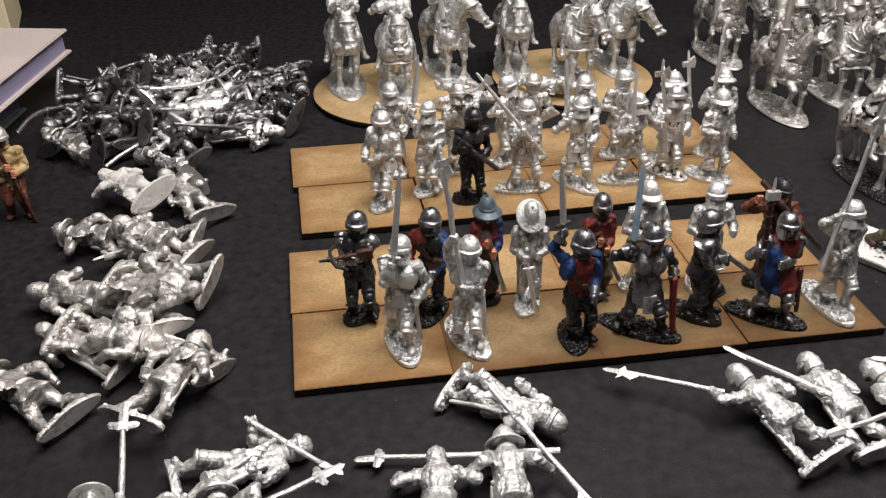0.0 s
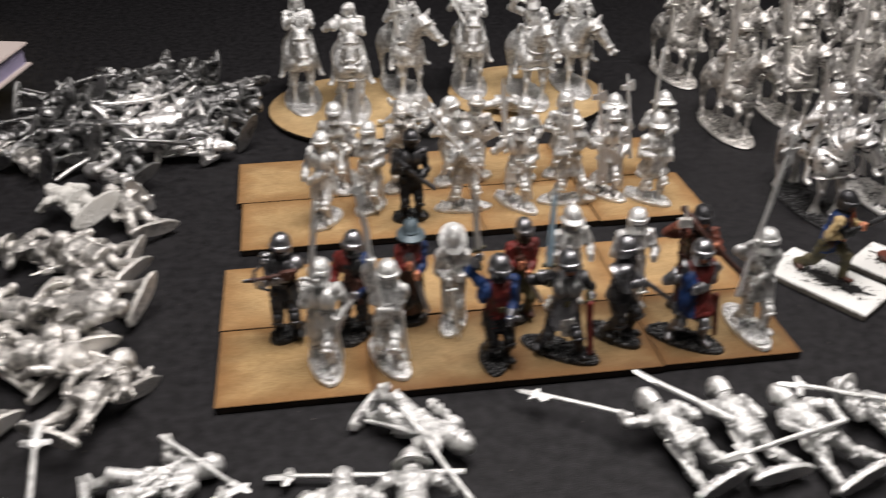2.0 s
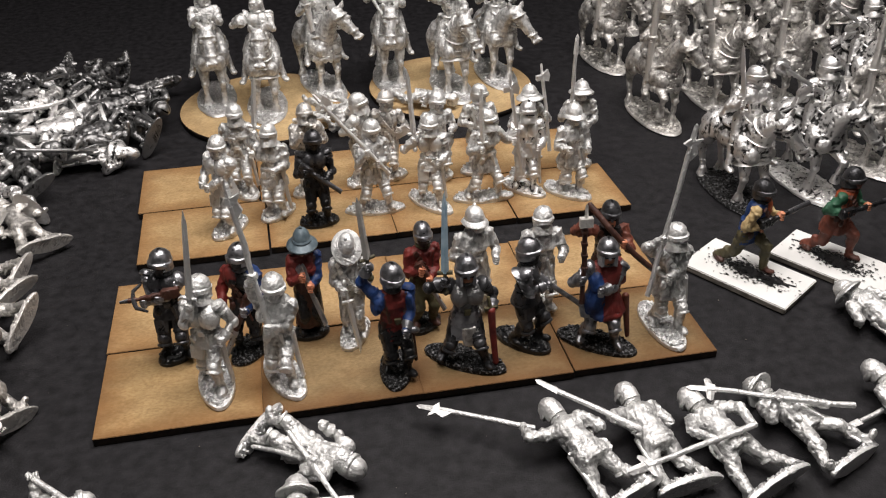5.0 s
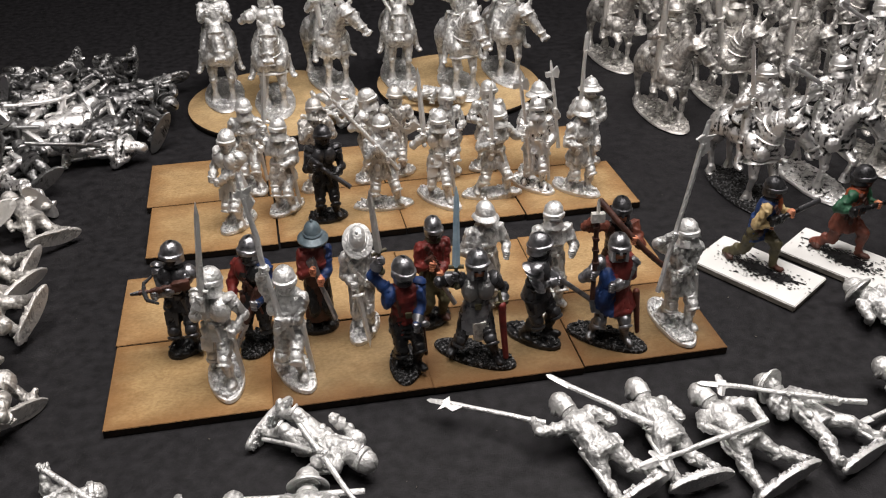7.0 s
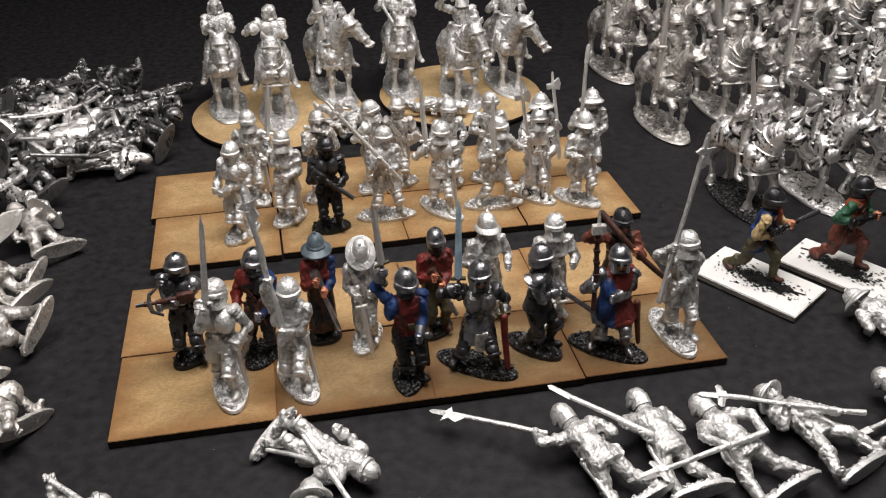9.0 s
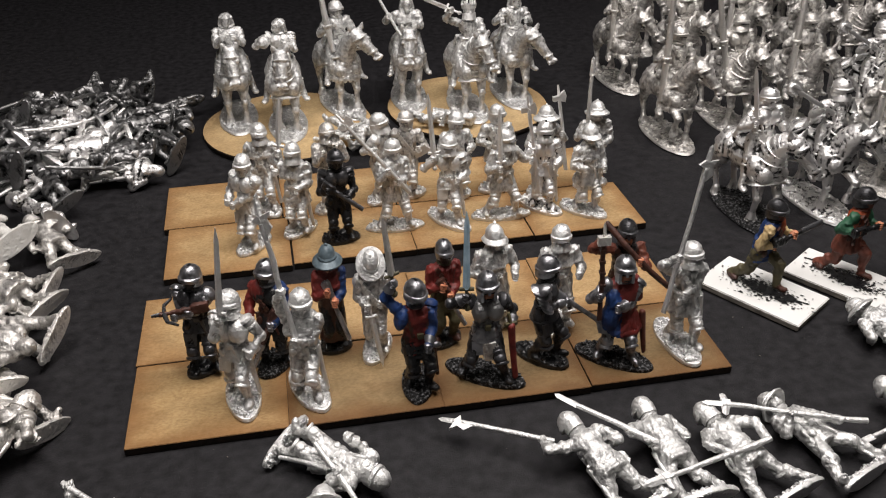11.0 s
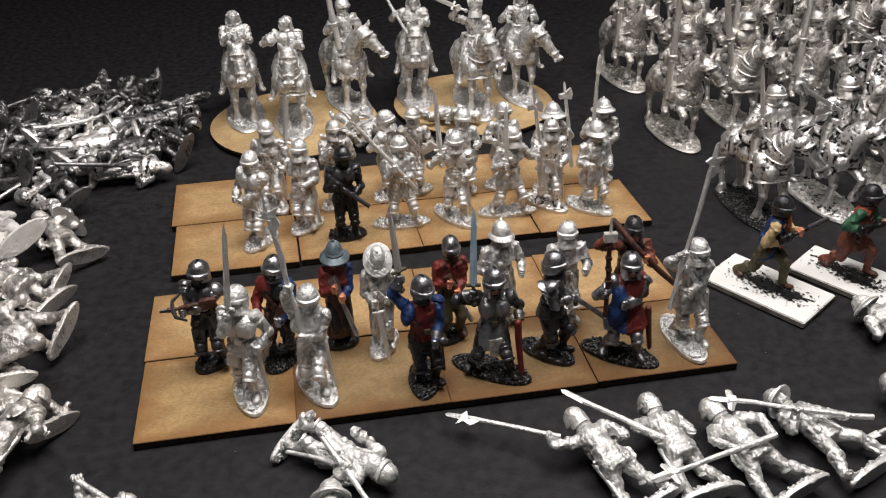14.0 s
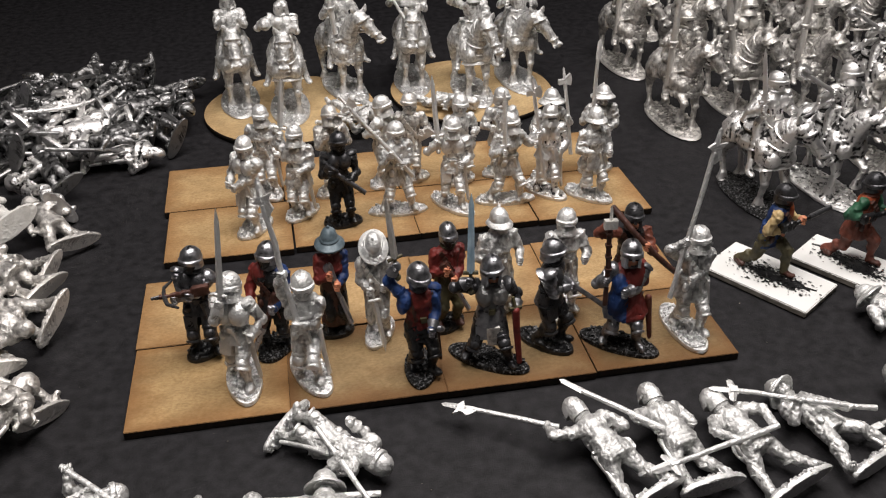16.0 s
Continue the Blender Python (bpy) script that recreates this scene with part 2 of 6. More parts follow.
def board_tile(x, y, turn, sx=0.04, sy=0.03, group="", wood=WOOD, label="square-cut pale brown fibreboard base with scorched edges"):
    bm = box_bm(-sx / 2 + 0.00015, sx / 2 - 0.00015, -sy / 2 + 0.00015, sy / 2 - 0.00015, 0, 0.0022, 0.00012)
    for f in bm.faces:
        f.material_index = 0 if f.normal.z > 0.9 else 1
    ob = link_mesh("wooden_base", bm, [wood, BURNT])
    ob.matrix_world = pose(x, y, 0.0, 0, 0, turn)
    return tagged(ob, label, "base", group)


def board_disc(x, y, r, group):
    bm = bmesh.new()
    bmesh.ops.create_cone(bm, cap_ends=True, segments=96, radius1=r, radius2=r, depth=0.0022)
    for v in bm.verts:
        v.co.z += 0.0011
    for f in bm.faces:
        f.material_index = 0 if f.normal.z > 0.9 else 1
        f.smooth = abs(f.normal.z) < 0.5
    ob = link_mesh("round_base", bm, [DISC_WOOD, BURNT])
    ob.matrix_world = pose(x, y, 0, 0, 0, 20)
    return tagged(ob, "round pale brown fibreboard base with a scorched rim", "base", group)


rng = random.Random(5)
for i, x in enumerate((0.0200, 0.0601, 0.0994, 0.1396)):
    for j, y in enumerate((0.0167, 0.0489)):
        board_tile(x - 0.0005 - 0.0004 * j + rng.uniform(-0.0002, 0.0002), y - 0.0007 + rng.uniform(-0.0003, 0.0003) - 0.0006 * x / 0.16, -0.4 + rng.uniform(-0.3, 0.3), 0.0401, 0.032, "front row of bases", WOOD if j else TOASTED if i == 0 else BROWNED_SHADED)
for i, x in enumerate((0.0236, 0.0644, 0.1052, 0.1460)):
    for j, y in enumerate((0.0905, 0.1224)):
        board_tile(x - 0.0022 * j + rng.uniform(-0.0002, 0.0002), y + rng.uniform(-0.0003, 0.0003) + 0.0031 * x / 0.163, 1.0 + rng.uniform(-0.4, 0.4), 0.0406, 0.0318, group="back row of bases")
board_disc(0.048, 0.189, 0.036, "round bases")
board_disc(0.1285, 0.1945, 0.036, "round bases")


# ---- casting miniature figures (millimetres) ----
def v3(*a):
    return Vector(a)


def sphere_template(seg=10, rings=7):
    vs, fs = [(0, 0, 1)], []
    for i in range(1, rings):
        a = math.pi * i / rings
        for k in range(seg):
            b = 2 * math.pi * k / seg
            vs.append((math.sin(a) * math.cos(b), math.sin(a) * math.sin(b), math.cos(a)))
    vs.append((0, 0, -1))
    for k in range(seg):
        fs.append((0, 1 + k, 1 + (k + 1) % seg))
        for i in range(rings - 2):
            p = 1 + i * seg
            fs.append((p + k, p + seg + k, p + seg + (k + 1) % seg, p + (k + 1) % seg))
        p = 1 + (rings - 2) * seg
        fs.append((p + (k + 1) % seg, p + k, len(vs) - 1))
    return np.array(vs), fs


BALL_V, BALL_F = sphere_template()
FINE_V, FINE_F = sphere_template(14, 8)
TINY_V, TINY_F = sphere_template(7, 4)


def axes(d, up=(0, 0, 1)):
    """A turn whose z lies along d."""
    z = Vector(d).normalized()
    x = Vector(up).cross(z)
    if x.length < 1e-4:
        x = Vector((0, 1, 0)).cross(z)
    x.normalize()
    return np.array((x, z.cross(x), z)).T


def turn3(rx=0, ry=0, rz=0):
    return np.array(Euler([radians(a) for a in (rx, ry, rz)]).to_matrix())


LATTICE = np.random.RandomState(7).uniform(-1, 1, (32, 32, 32))


def lumps(p):
    """Smooth value noise between -1 and 1 for an array of points."""
    b = np.floor(p).astype(int)
    f = p - b
    f = f * f * (3 - 2 * f)
    out = np.zeros(len(p))
    for dx in (0, 1):
        for dy in (0, 1):
            for dz in (0, 1):
                w = (f[:, 0] if dx else 1 - f[:, 0]) * (f[:, 1] if dy else 1 - f[:, 1]) * (f[:, 2] if dz else 1 - f[:, 2])
                out += w * LATTICE[(b[:, 0] + dx) % 32, (b[:, 1] + dy) % 32, (b[:, 2] + dz) % 32]
    return out


class Cast:
    """Collects the lumps of one figure: soft ones are fused into one skin, hard ones stay crisp."""

    def __init__(self):
        self.soft, self.hard = ([], [], []), ([], [], [])
        self.n = [0, 0]

    def add(self, vs, fs, mat, hard=False):
        s, k = (self.hard, 1) if hard else (self.soft, 0)
        o = self.n[k]
        s[0].append(np.asarray(vs, dtype=float))
        s[1].extend([tuple(i + o for i in f) for f in fs])
        if isinstance(mat, tuple):
            for f in fs:
                s[2].append(mat[0] if np.mean([vs[i][0] for i in f]) < mat[2] else mat[1])
        else:
            s[2].extend([mat] * len(fs))
        self.n[k] += len(vs)

    def ball(self, c, r, mat, rot=None, hard=False):
        r = np.array((r, r, r) if isinstance(r, (int, float)) else r)
        tv, tf = (BALL_V, BALL_F) if not hard else (TINY_V, TINY_F) if max(r) < 0.72 else (FINE_V, FINE_F)
        v = tv * r
        if rot is not None:
            v = v @ rot.T
        self.add(v + np.array(c), tf, mat, hard)

    def lathe(self, prof, c, mat, rot=None, seg=18, sx=1.0, sy=1.0, wave=(0, 0.0), hard=False):
        """prof: (radius, height) from the bottom up or the top down; ends are capped."""
        vs, fs = [], []
        n = len(prof)
        for i, (r, z) in enumerate(prof):
            for k in range(seg):
                a = 2 * math.pi * k / seg
                w = 1 + wave[1] * (0.62 * math.cos(wave[0] * a + c[0]) + 0.38 * math.cos((wave[0] * 0.6 // 1 + 1) * a + 1.7 + c[2]) + 0.3 * math.cos(3 * a + c[1])) * (i / max(1, n - 1))
                vs.append((r * w * sx * math.cos(a), r * w * sy * math.sin(a), z))
        for i in range(n - 1):
            for k in range(seg):
                a, b = i * seg + k, i * seg + (k + 1) % seg
                fs.append((a, b, b + seg, a + seg))
        fs.append(tuple(range(seg))[::-1])
        fs.append(tuple(range((n - 1) * seg, n * seg)))
        if prof[0][1] > prof[-1][1]:
            fs = [f[::-1] for f in fs]
        v = np.array(vs)
        if rot is not None:
            v = v @ np.asarray(rot).T
        self.add(v + np.array(c), fs, mat, hard)

    def rod(self, a, b, ra, rb, mat, hard=True, seg=8):
        a, b = Vector(a), Vector(b)
        ln = (b - a).length
        n = max(1, min(8, int(ln / 4))) if hard else 1
        self.lathe([(ra + (rb - ra) * k / n, ln * k / n) for k in range(n + 1)], a, mat, axes(b - a), seg, hard=hard)

    def limb(self, a, b, ra, rb, mat, hard=False):
        self.ball(a, ra, mat, None, hard)
        self.ball(b, rb, mat, None, hard)
        self.rod(a, b, ra, rb, mat, hard, 10)

    def slab(self, c, h, mat, rot=None, taper=1.0, hard=False):
        v = np.array([(x * h[0] * (taper if z > 0 else 1), y * h[1], z * h[2]) for z in (-1, 1) for y in (-1, 1) for x in (-1, 1)], dtype=float)
        if rot is not None:
            v = v @ np.asarray(rot).T
        self.add(v + np.array(c), [(0, 2, 3, 1), (4, 5, 7, 6), (0, 1, 5, 4), (2, 6, 7, 3), (0, 4, 6, 2), (1, 3, 7, 5)], mat, hard)

    def blade(self, a, b, w, t, mat, side=(1, 0, 0)):
        """A double-edged blade with a ridge, from a to its point at b."""
        a, b = Vector(a), Vector(b)
        m = axes(b - a, Vector(side).cross(b - a))
        ln = (b - a).length
        vs = []
        for z, k in ((0, 1.0), (ln * 0.86, 0.72), (ln, 0.08)):
            vs += [(w * k, 0, z), (0, t * k, z), (-w * k, 0, z), (0, -t * k, z)]
        fs = [(3, 2, 1, 0), (8, 9, 10, 11)]
        for i in (0, 4):
            for k in range(4):
                fs.append((i + k, i + (k + 1) % 4, i + 4 + (k + 1) % 4, i + 4 + k))
        self.add(np.array(vs) @ m.T + np.array(a), fs, mat, True)

    def sheet(self, pts, t, mat, c, rot):
        """A flat plate of outline pts in its own x-z plane, of thickness 2t."""
        n = len(pts)
        vs = [(x, -t, z) for x, z in pts] + [(x, t, z) for x, z in pts]
        fs = [tuple(range(n)), tuple(range(2 * n - 1, n - 1, -1))] + [((i + 1) % n, i, n + i, n + (i + 1) % n) for i in range(n)]
        self.add(np.array(vs) @ np.asarray(rot).T + np.array(c), fs, mat, True)

    def mesh(self, name, materials, voxel=0.5, rough=0.13, seed=0, scale=(1.08, 1.08, 1.18)):
        """Fuse the soft lumps, give the skin a cast roughness, add the hard ones, and return one mesh in metres."""
        src_v = np.concatenate(self.soft[0])
        tmp = bpy.data.meshes.new("tmp")
        tmp.from_pydata(src_v.tolist(), [], self.soft[1])
        ob = new("tmp", tmp)
        rm = ob.modifiers.new("r", "REMESH")
        rm.mode, rm.voxel_size = "VOXEL", voxel
        dg = bpy.context.evaluated_depsgraph_get()
        ev = ob.evaluated_get(dg)
        skin = bpy.data.meshes.new_from_object(ev)
        n = len(skin.vertices)
        co, no = np.empty(n * 3), np.empty(n * 3)
        skin.vertices.foreach_get("co", co)
        skin.vertex_normals.foreach_get("vector", no)
        co, no = co.reshape(-1, 3), no.reshape(-1, 3)
        p = co + np.array((seed * 17.3, seed * 5.1, 0))
        amp = lumps(p * 0.7) * 0.8 + (0.5 - 2 * np.abs(lumps(p * np.array((1.0, 1.0, 0.55))))) * 1.25 + lumps(p * 2.0) * 0.8
        warp = np.stack([lumps(p * 0.25 + 9), lumps(p * 0.25 + 21), lumps(p * 0.25 + 33)], 1) * 2.2
        fold = 1 - 2.4 * np.abs(lumps((p + warp) * np.array((0.85, 0.85, 0.38)) + 50))
        crease = np.maximum(0, 1 - 5.5 * np.abs(lumps((p - warp) * np.array((0.62, 0.62, 0.34)) + 80)))
        amp = amp * 0.45 + fold * 0.6 - crease * 2.2
        co = co + no * (amp * rough)[:, None]
        faces = [tuple(f.vertices) for f in skin.polygons]
        used = sorted(set(self.soft[2]))
        if len(used) > 1:
            from mathutils.bvhtree import BVHTree
            tree = BVHTree.FromPolygons(src_v.tolist(), self.soft[1])
            mats = []
            for f in faces:
                hit = tree.find_nearest(Vector(co[list(f)].mean(0)))
                mats.append(self.soft[2][hit[2]])
        else:
            mats = [used[0]] * len(faces)
        hv = np.concatenate(self.hard[0]) if self.hard[0] else np.zeros((0, 3))
        if len(hv):
            q = hv + np.array((seed * 3.3, 0, seed * 7.7))
            hv = hv + np.stack([lumps(q * 0.16 + k) * 0.28 + lumps(q * 0.9 + 5 * k) * 0.10 for k in (1.3, 4.1, 8.7)], 1)
        hf = [tuple(i + n for i in f) for f in self.hard[1]]
        me = bpy.data.meshes.new(name)
        me.from_pydata((np.concatenate((co, hv)) * (0.001 * np.array(scale))).tolist(), [], faces + hf)
        me.polygons.foreach_set("use_smooth", [True] * len(faces) + [True for f in hf])
        keys = []
        for k in mats + self.hard[2]:
            if k not in keys:
                keys.append(k)
        for k in keys:
            me.materials.append(materials[k])
        me.polygons.foreach_set("material_index", [keys.index(k) for k in mats + self.hard[2]])
        me.update()
        me.set_sharp_from_angle(angle=radians(48))
        bpy.data.objects.remove(ob)
        bpy.data.meshes.remove(tmp)
        bpy.data.meshes.remove(skin)
        return me


def bend(a, b, l1, l2, hint):
    """The middle joint between a and b."""
    a, b = Vector(a), Vector(b)
    d = b - a
    ln = min(d.length, (l1 + l2) * 0.999)
    u = d.normalized()
    x = (l1 * l1 - l2 * l2 + ln * ln) / (2 * ln)
    h = math.sqrt(max(0.0, l1 * l1 - x * x))
    w = Vector(hint) - u * Vector(hint).dot(u)
    return a + u * x + w.normalized() * h


def helmet(c, kind, p, R, m, face):
    def at(x, y, z):
        return np.array(p) + R @ np.array((x, y, z))
    c.ball(at(0, -0.5, -1.0), (1.65, 1.75, 2.0), face, R)
    c.ball(at(0, -2.2, -1.1), (0.38, 0.5, 0.6), face, R)
    c.ball(at(0, -1.6, -2.3), (0.9, 0.7, 0.6), face, R)
    if kind in ("bare", "hair"):
        c.ball(at(0, -1.0, -0.7), (1.7, 1.65, 2.1), face, R)
        c.ball(at(0, 0.95, 0.35), (2.15, 1.9, 1.75), "hair", R)
        c.slab(at(0, -2.35, 0.0), (1.2, 0.3, 0.28), face, R)
        for s in (-1, 1):
            for k in range(4):
                c.ball(at(s * (1.9 + 0.14 * k), 0.3 + 0.2 * k, 0.2 - 0.75 * k), (0.55, 0.9, 0.7), "hair", R)
            c.ball(at(s * 0.8, -2.3, -0.75), (0.42, 0.3, 0.3), "dark", R, True)
        for k in range(5):
            c.ball(at(-1.2 + 0.6 * k, 2.2, -1.6 + 0.2 * (k % 2)), (0.6, 0.6, 2.0), "hair", R)
        if kind == "hair":
            c.ball(at(0, -1.6, -2.9), (1.0, 0.7, 1.3), "hair", R)
        return
    if kind == "hood":
        c.ball(at(0, 0.3, -0.2), (2.3, 2.3, 2.7), m, R)
        c.lathe([(2.3, -1.6), (3.6, -3.6), (4.1, -5.0), (3.2, -5.1)], at(0, 0.3, 0), "cloth2", R, sx=1.05, sy=0.8)
        return
    if kind == "crown":
        c.ball(at(0, 0, 0.2), (2.4, 2.5, 2.2), m, R)
        c.lathe([(2.5, 0.4), (2.75, 2.0), (2.3, 2.0)], at(0, 0, 0), m, R, hard=True)
        for k in range(8):
            a = k * math.pi / 4
            c.slab(at(2.45 * math.cos(a), 2.45 * math.sin(a), 2.5), (0.45, 0.45, 0.9), m, R @ turn3(0, 0, 45 * k), 0.4)
        c.lathe([(2.6, -3.3), (2.35, -1.0), (2.0, -1.0)], at(0, 0, 0), m, R, hard=True)
        return
    c.lathe([(2.35, -0.7), (2.62, -0.35), (2.62, 0.5), (2.3, 1.7), (1.5, 2.6), (0.5, 3.0)], at(0, 0.15, 0), m, R, sx=0.97, sy=1.12, hard=True)
    arc = [radians(-70 + 10 * k) for k in range(15)]
    if kind in ("kettle", "brim"):
        c.ball(at(0, 0.15, 3.0), (0.5, 0.5, 0.55), m, R, True)
    else:
        c.sheet([(2.9 * math.sin(a), 3.1 * math.cos(a)) for a in arc] + [(2.6 * math.sin(a), 2.7 * math.cos(a)) for a in reversed(arc)], 0.3, m, at(0, 0.15, 0), R @ turn3(0, 0, 90))
    if kind == "kettle":
        c.lathe([(2.5, 0.25), (3.5, -0.25), (4.35, -0.85), (4.3, -1.25), (2.4, -0.55)], at(0, 0.1, 0.1), m, R, 22, 0.98, 1.06, hard=True)
        c.lathe([(2.72, 0.15), (2.85, 0.5), (2.6, 0.8)], at(0, 0.1, 0), m, R, sy=1.1, hard=True)
    elif kind == "brim":
        c.lathe([(2.5, 0.1), (3.3, -0.5), (3.6, -1.0), (3.4, -1.2), (2.2, -0.6)], at(0, 0.2, 0), m, R, 20, 0.95, 1.15, hard=True)
        c.ball(at(0, 0.2, 3.1), (0.5, 0.5, 0.6), m, R, True)
    else:
        c.lathe([(2.5, 0.2), (2.42, -0.9), (2.5, -2.0), (2.2, -2.0)], at(0, 0.95, 0), m, R, 22, sx=0.95, sy=1.0, hard=True)
        c.lathe([(2.5, -0.45), (2.72, -0.3), (2.78, 0.5), (2.5, 0.75)], at(0, -0.25, -0.25), m, R, 22, sy=1.06, hard=True)
        if kind in ("visor", "bevor"):
            c.lathe([(2.1, -1.2), (2.6, -2.0), (2.9, -3.4), (2.2, -3.5)], at(0, -0.25, 0.2), m, R, sx=0.92, hard=True)
            c.slab(at(0, -3.12, -0.72), (1.35, 0.2, 0.15), "dark", R, hard=True)
        elif kind == "open":
            c.ball(at(0, -1.0, -1.3), (1.6, 1.75, 1.9), face, R)
            c.slab(at(0, -2.75, -0.5), (0.3, 0.3, 0.8), m, R, hard=True)
            for s in (-1, 1):
                c.slab(at(s * 0.75, -2.62, -0.85), (0.42, 0.14, 0.2), "dark", R, hard=True)
                c.slab(at(s * 1.75, -1.2, -1.7), (0.35, 1.1, 1.3), m, R @ turn3(0, 0, -14 * s), 1.0, True)
            c.slab(at(0, -2.35, -2.35), (0.6, 0.14, 0.13), "dark", R, hard=True)
        else:
            c.slab(at(0, -2.28, -0.85), (1.15, 0.14, 0.2), "dark", R, hard=True)


def fist(c, p, m):
    c.ball(p, (1.12, 1.12, 1.15), m)
    for k in range(4):
        c.ball(np.array(p) + (-0.35, -0.72, 0.85 - 0.55 * k), (0.8, 0.5, 0.3), m, turn3(0, 12, 0), True)


def arm(c, sh, hand, style, sleeve, glove, hint):
    sh, hand = Vector(sh), Vector(hand)
    el = bend(sh, hand, 5.0, 4.6, hint)
    if style == "plate":
        c.limb(sh, el, 1.45, 1.15, sleeve)
        c.limb(el, hand, 1.2, 0.95, sleeve)
        c.ball(el, (1.38, 1.38, 1.3), sleeve, None, True)
        ax = axes(el - sh)
        for k in range(4):
            c.lathe([(0.9, -0.5), (1.8 - 0.12 * k, 0), (1.98 - 0.15 * k, 0.7), (1.2, 0.85)], sh.lerp(el, -0.2 + 0.17 * k), sleeve, ax @ turn3(10 * (k % 2), -8, 0), 16, hard=k % 2 == 0)
        c.lathe([(1.0, 0), (1.55, 1.7), (1.1, 1.8)][::-1], hand.lerp(el, 0.1), glove, axes(el - hand), 14, hard=True)
    else:
        for k in range(4):
            f = (k + 0.3 + 0.3 * math.sin(3.1 * k + sh.x + hand.y)) / 4
            w = turn3(34 * math.sin(2.3 * k + sh.x), 30 * math.cos(1.7 * k + hand.z), 0)
            c.lathe([(1.0, -0.6), (1.95 - 0.35 * f, 0), (1.0, 0.6)], sh.lerp(el, f), sleeve, axes(el - sh) @ w, 12)
            c.lathe([(0.8, -0.5), (1.6 - 0.4 * f, 0), (0.8, 0.5)], el.lerp(hand, f * 0.85), sleeve, axes(hand - el) @ w, 12)
        c.limb(sh, el, 1.5, 1.25, sleeve)
        c.limb(el, hand, 1.25, 0.9, sleeve)
    fist(c, hand, glove)


def leg(c, hip, foot, style, m, boot, out, hint=(0, -1, 0)):
    hip, foot = Vector(hip), Vector(foot)
    kn = bend(hip, foot, 6.3, 5.9, hint)
    c.limb(hip, kn, 2.2, 1.6, m)
    c.limb(kn, foot, 1.5, 1.05, boot if style == "boots" else m)
    c.ball(kn.lerp(foot, 0.35) + v3(0, 0.35, 0), (1.45, 1.5, 2.0), boot if style == "boots" else m)
    if style == "plate":
        c.ball(kn + v3(0, -0.45, 0.1), (1.5, 1.45, 1.5), m, None, True)
        for k in (-1, 1):
            c.lathe([(1.62, -0.3), (1.75, 0), (1.62, 0.3)], kn + (hip - kn).normalized() * 1.5 * k, m, axes(hip - kn), 16, hard=True)
    elif style == "boots":
        c.lathe([(1.5, -0.4), (1.95, 0), (1.5, 0.4)], kn.lerp(foot, 0.12), boot, axes(hip - kn) @ turn3(12, 6, 0), 14, hard=True)
        for k in range(3):
            c.lathe([(1.1, -0.4), (1.75 - 0.1 * k, 0), (1.1, 0.4)], kn.lerp(foot, 0.36 + 0.2 * k), boot, axes(kn - foot) @ turn3(28 * (-1) ** k, 14, 0), 12)
    else:
        for k in range(4):
            c.lathe([(1.1, -0.4), (1.75 - 0.1 * k, 0), (1.1, 0.4)], kn.lerp(foot, -0.1 + 0.24 * k), m, axes(kn - foot) @ turn3(28 - 18 * k, 12 * k, 0), 12)
        for k in range(3):
            c.lathe([(1.4, -0.45), (2.2 - 0.12 * k, 0), (1.4, 0.45)], hip.lerp(kn, 0.35 + 0.22 * k), m, axes(hip - kn) @ turn3(24 * k - 22, 14, 0), 12)
    d = v3(math.sin(radians(out)), -math.cos(radians(out)), 0)
    c.ball(foot + v3(0, 0, -0.15), (1.15, 1.15, 1.0), boot)
    c.ball(foot + d * 1.6 + v3(0, 0, -0.4), (1.2, 2.15, 0.85), boot, turn3(0, 0, out))


def ground_base(c, ln, wd, ang, m, seed):
    r = random.Random(seed)
    c.lathe([(1.0, 0.0), (1.02, 0.5), (0.97, 1.0), (0.9, 1.25)], (0, 0, 0), m, turn3(0, 0, ang) @ np.diag((ln * 0.42, wd * 0.42, 1)), 22)
    c.lathe([(0.99, -0.03), (1.03, 0.3), (1.0, 0.95), (0.93, 1.05)], (0, 0, 0), "rim", turn3(0, 0, ang) @ np.diag((ln * 0.42, wd * 0.42, 1)), 26, hard=True)
    rot = turn3(0, 0, ang)
    for i in range(int(ln * wd * (1.1 if ln < 30 else 0.5))):
        a, q = r.uniform(0, 6.28), math.sqrt(r.random()) * 0.92
        p = rot @ np.array((q * ln * 0.42 * math.cos(a), q * wd * 0.42 * math.sin(a), 1.25 + 0.25 * math.sin(0.9 * q * ln + a)))
        k = r.uniform(0.2, 0.48)
        c.slab(p, (k, k * r.uniform(0.5, 1), k * r.uniform(0.6, 1.1)), m, turn3(r.uniform(0, 90), r.uniform(0, 90), r.uniform(0, 90)), 0.6, True)
    for i in range(int(ln * wd * 0.2)):
        a, q = r.uniform(0, 6.28), math.sqrt(r.random()) * 0.8
        c.ball(rot @ np.array((q * ln * 0.42 * math.cos(a), q * wd * 0.42 * math.sin(a), 1.2)), (r.uniform(0.7, 1.3), r.uniform(0.7, 1.3), r.uniform(0.3, 0.7)), m)


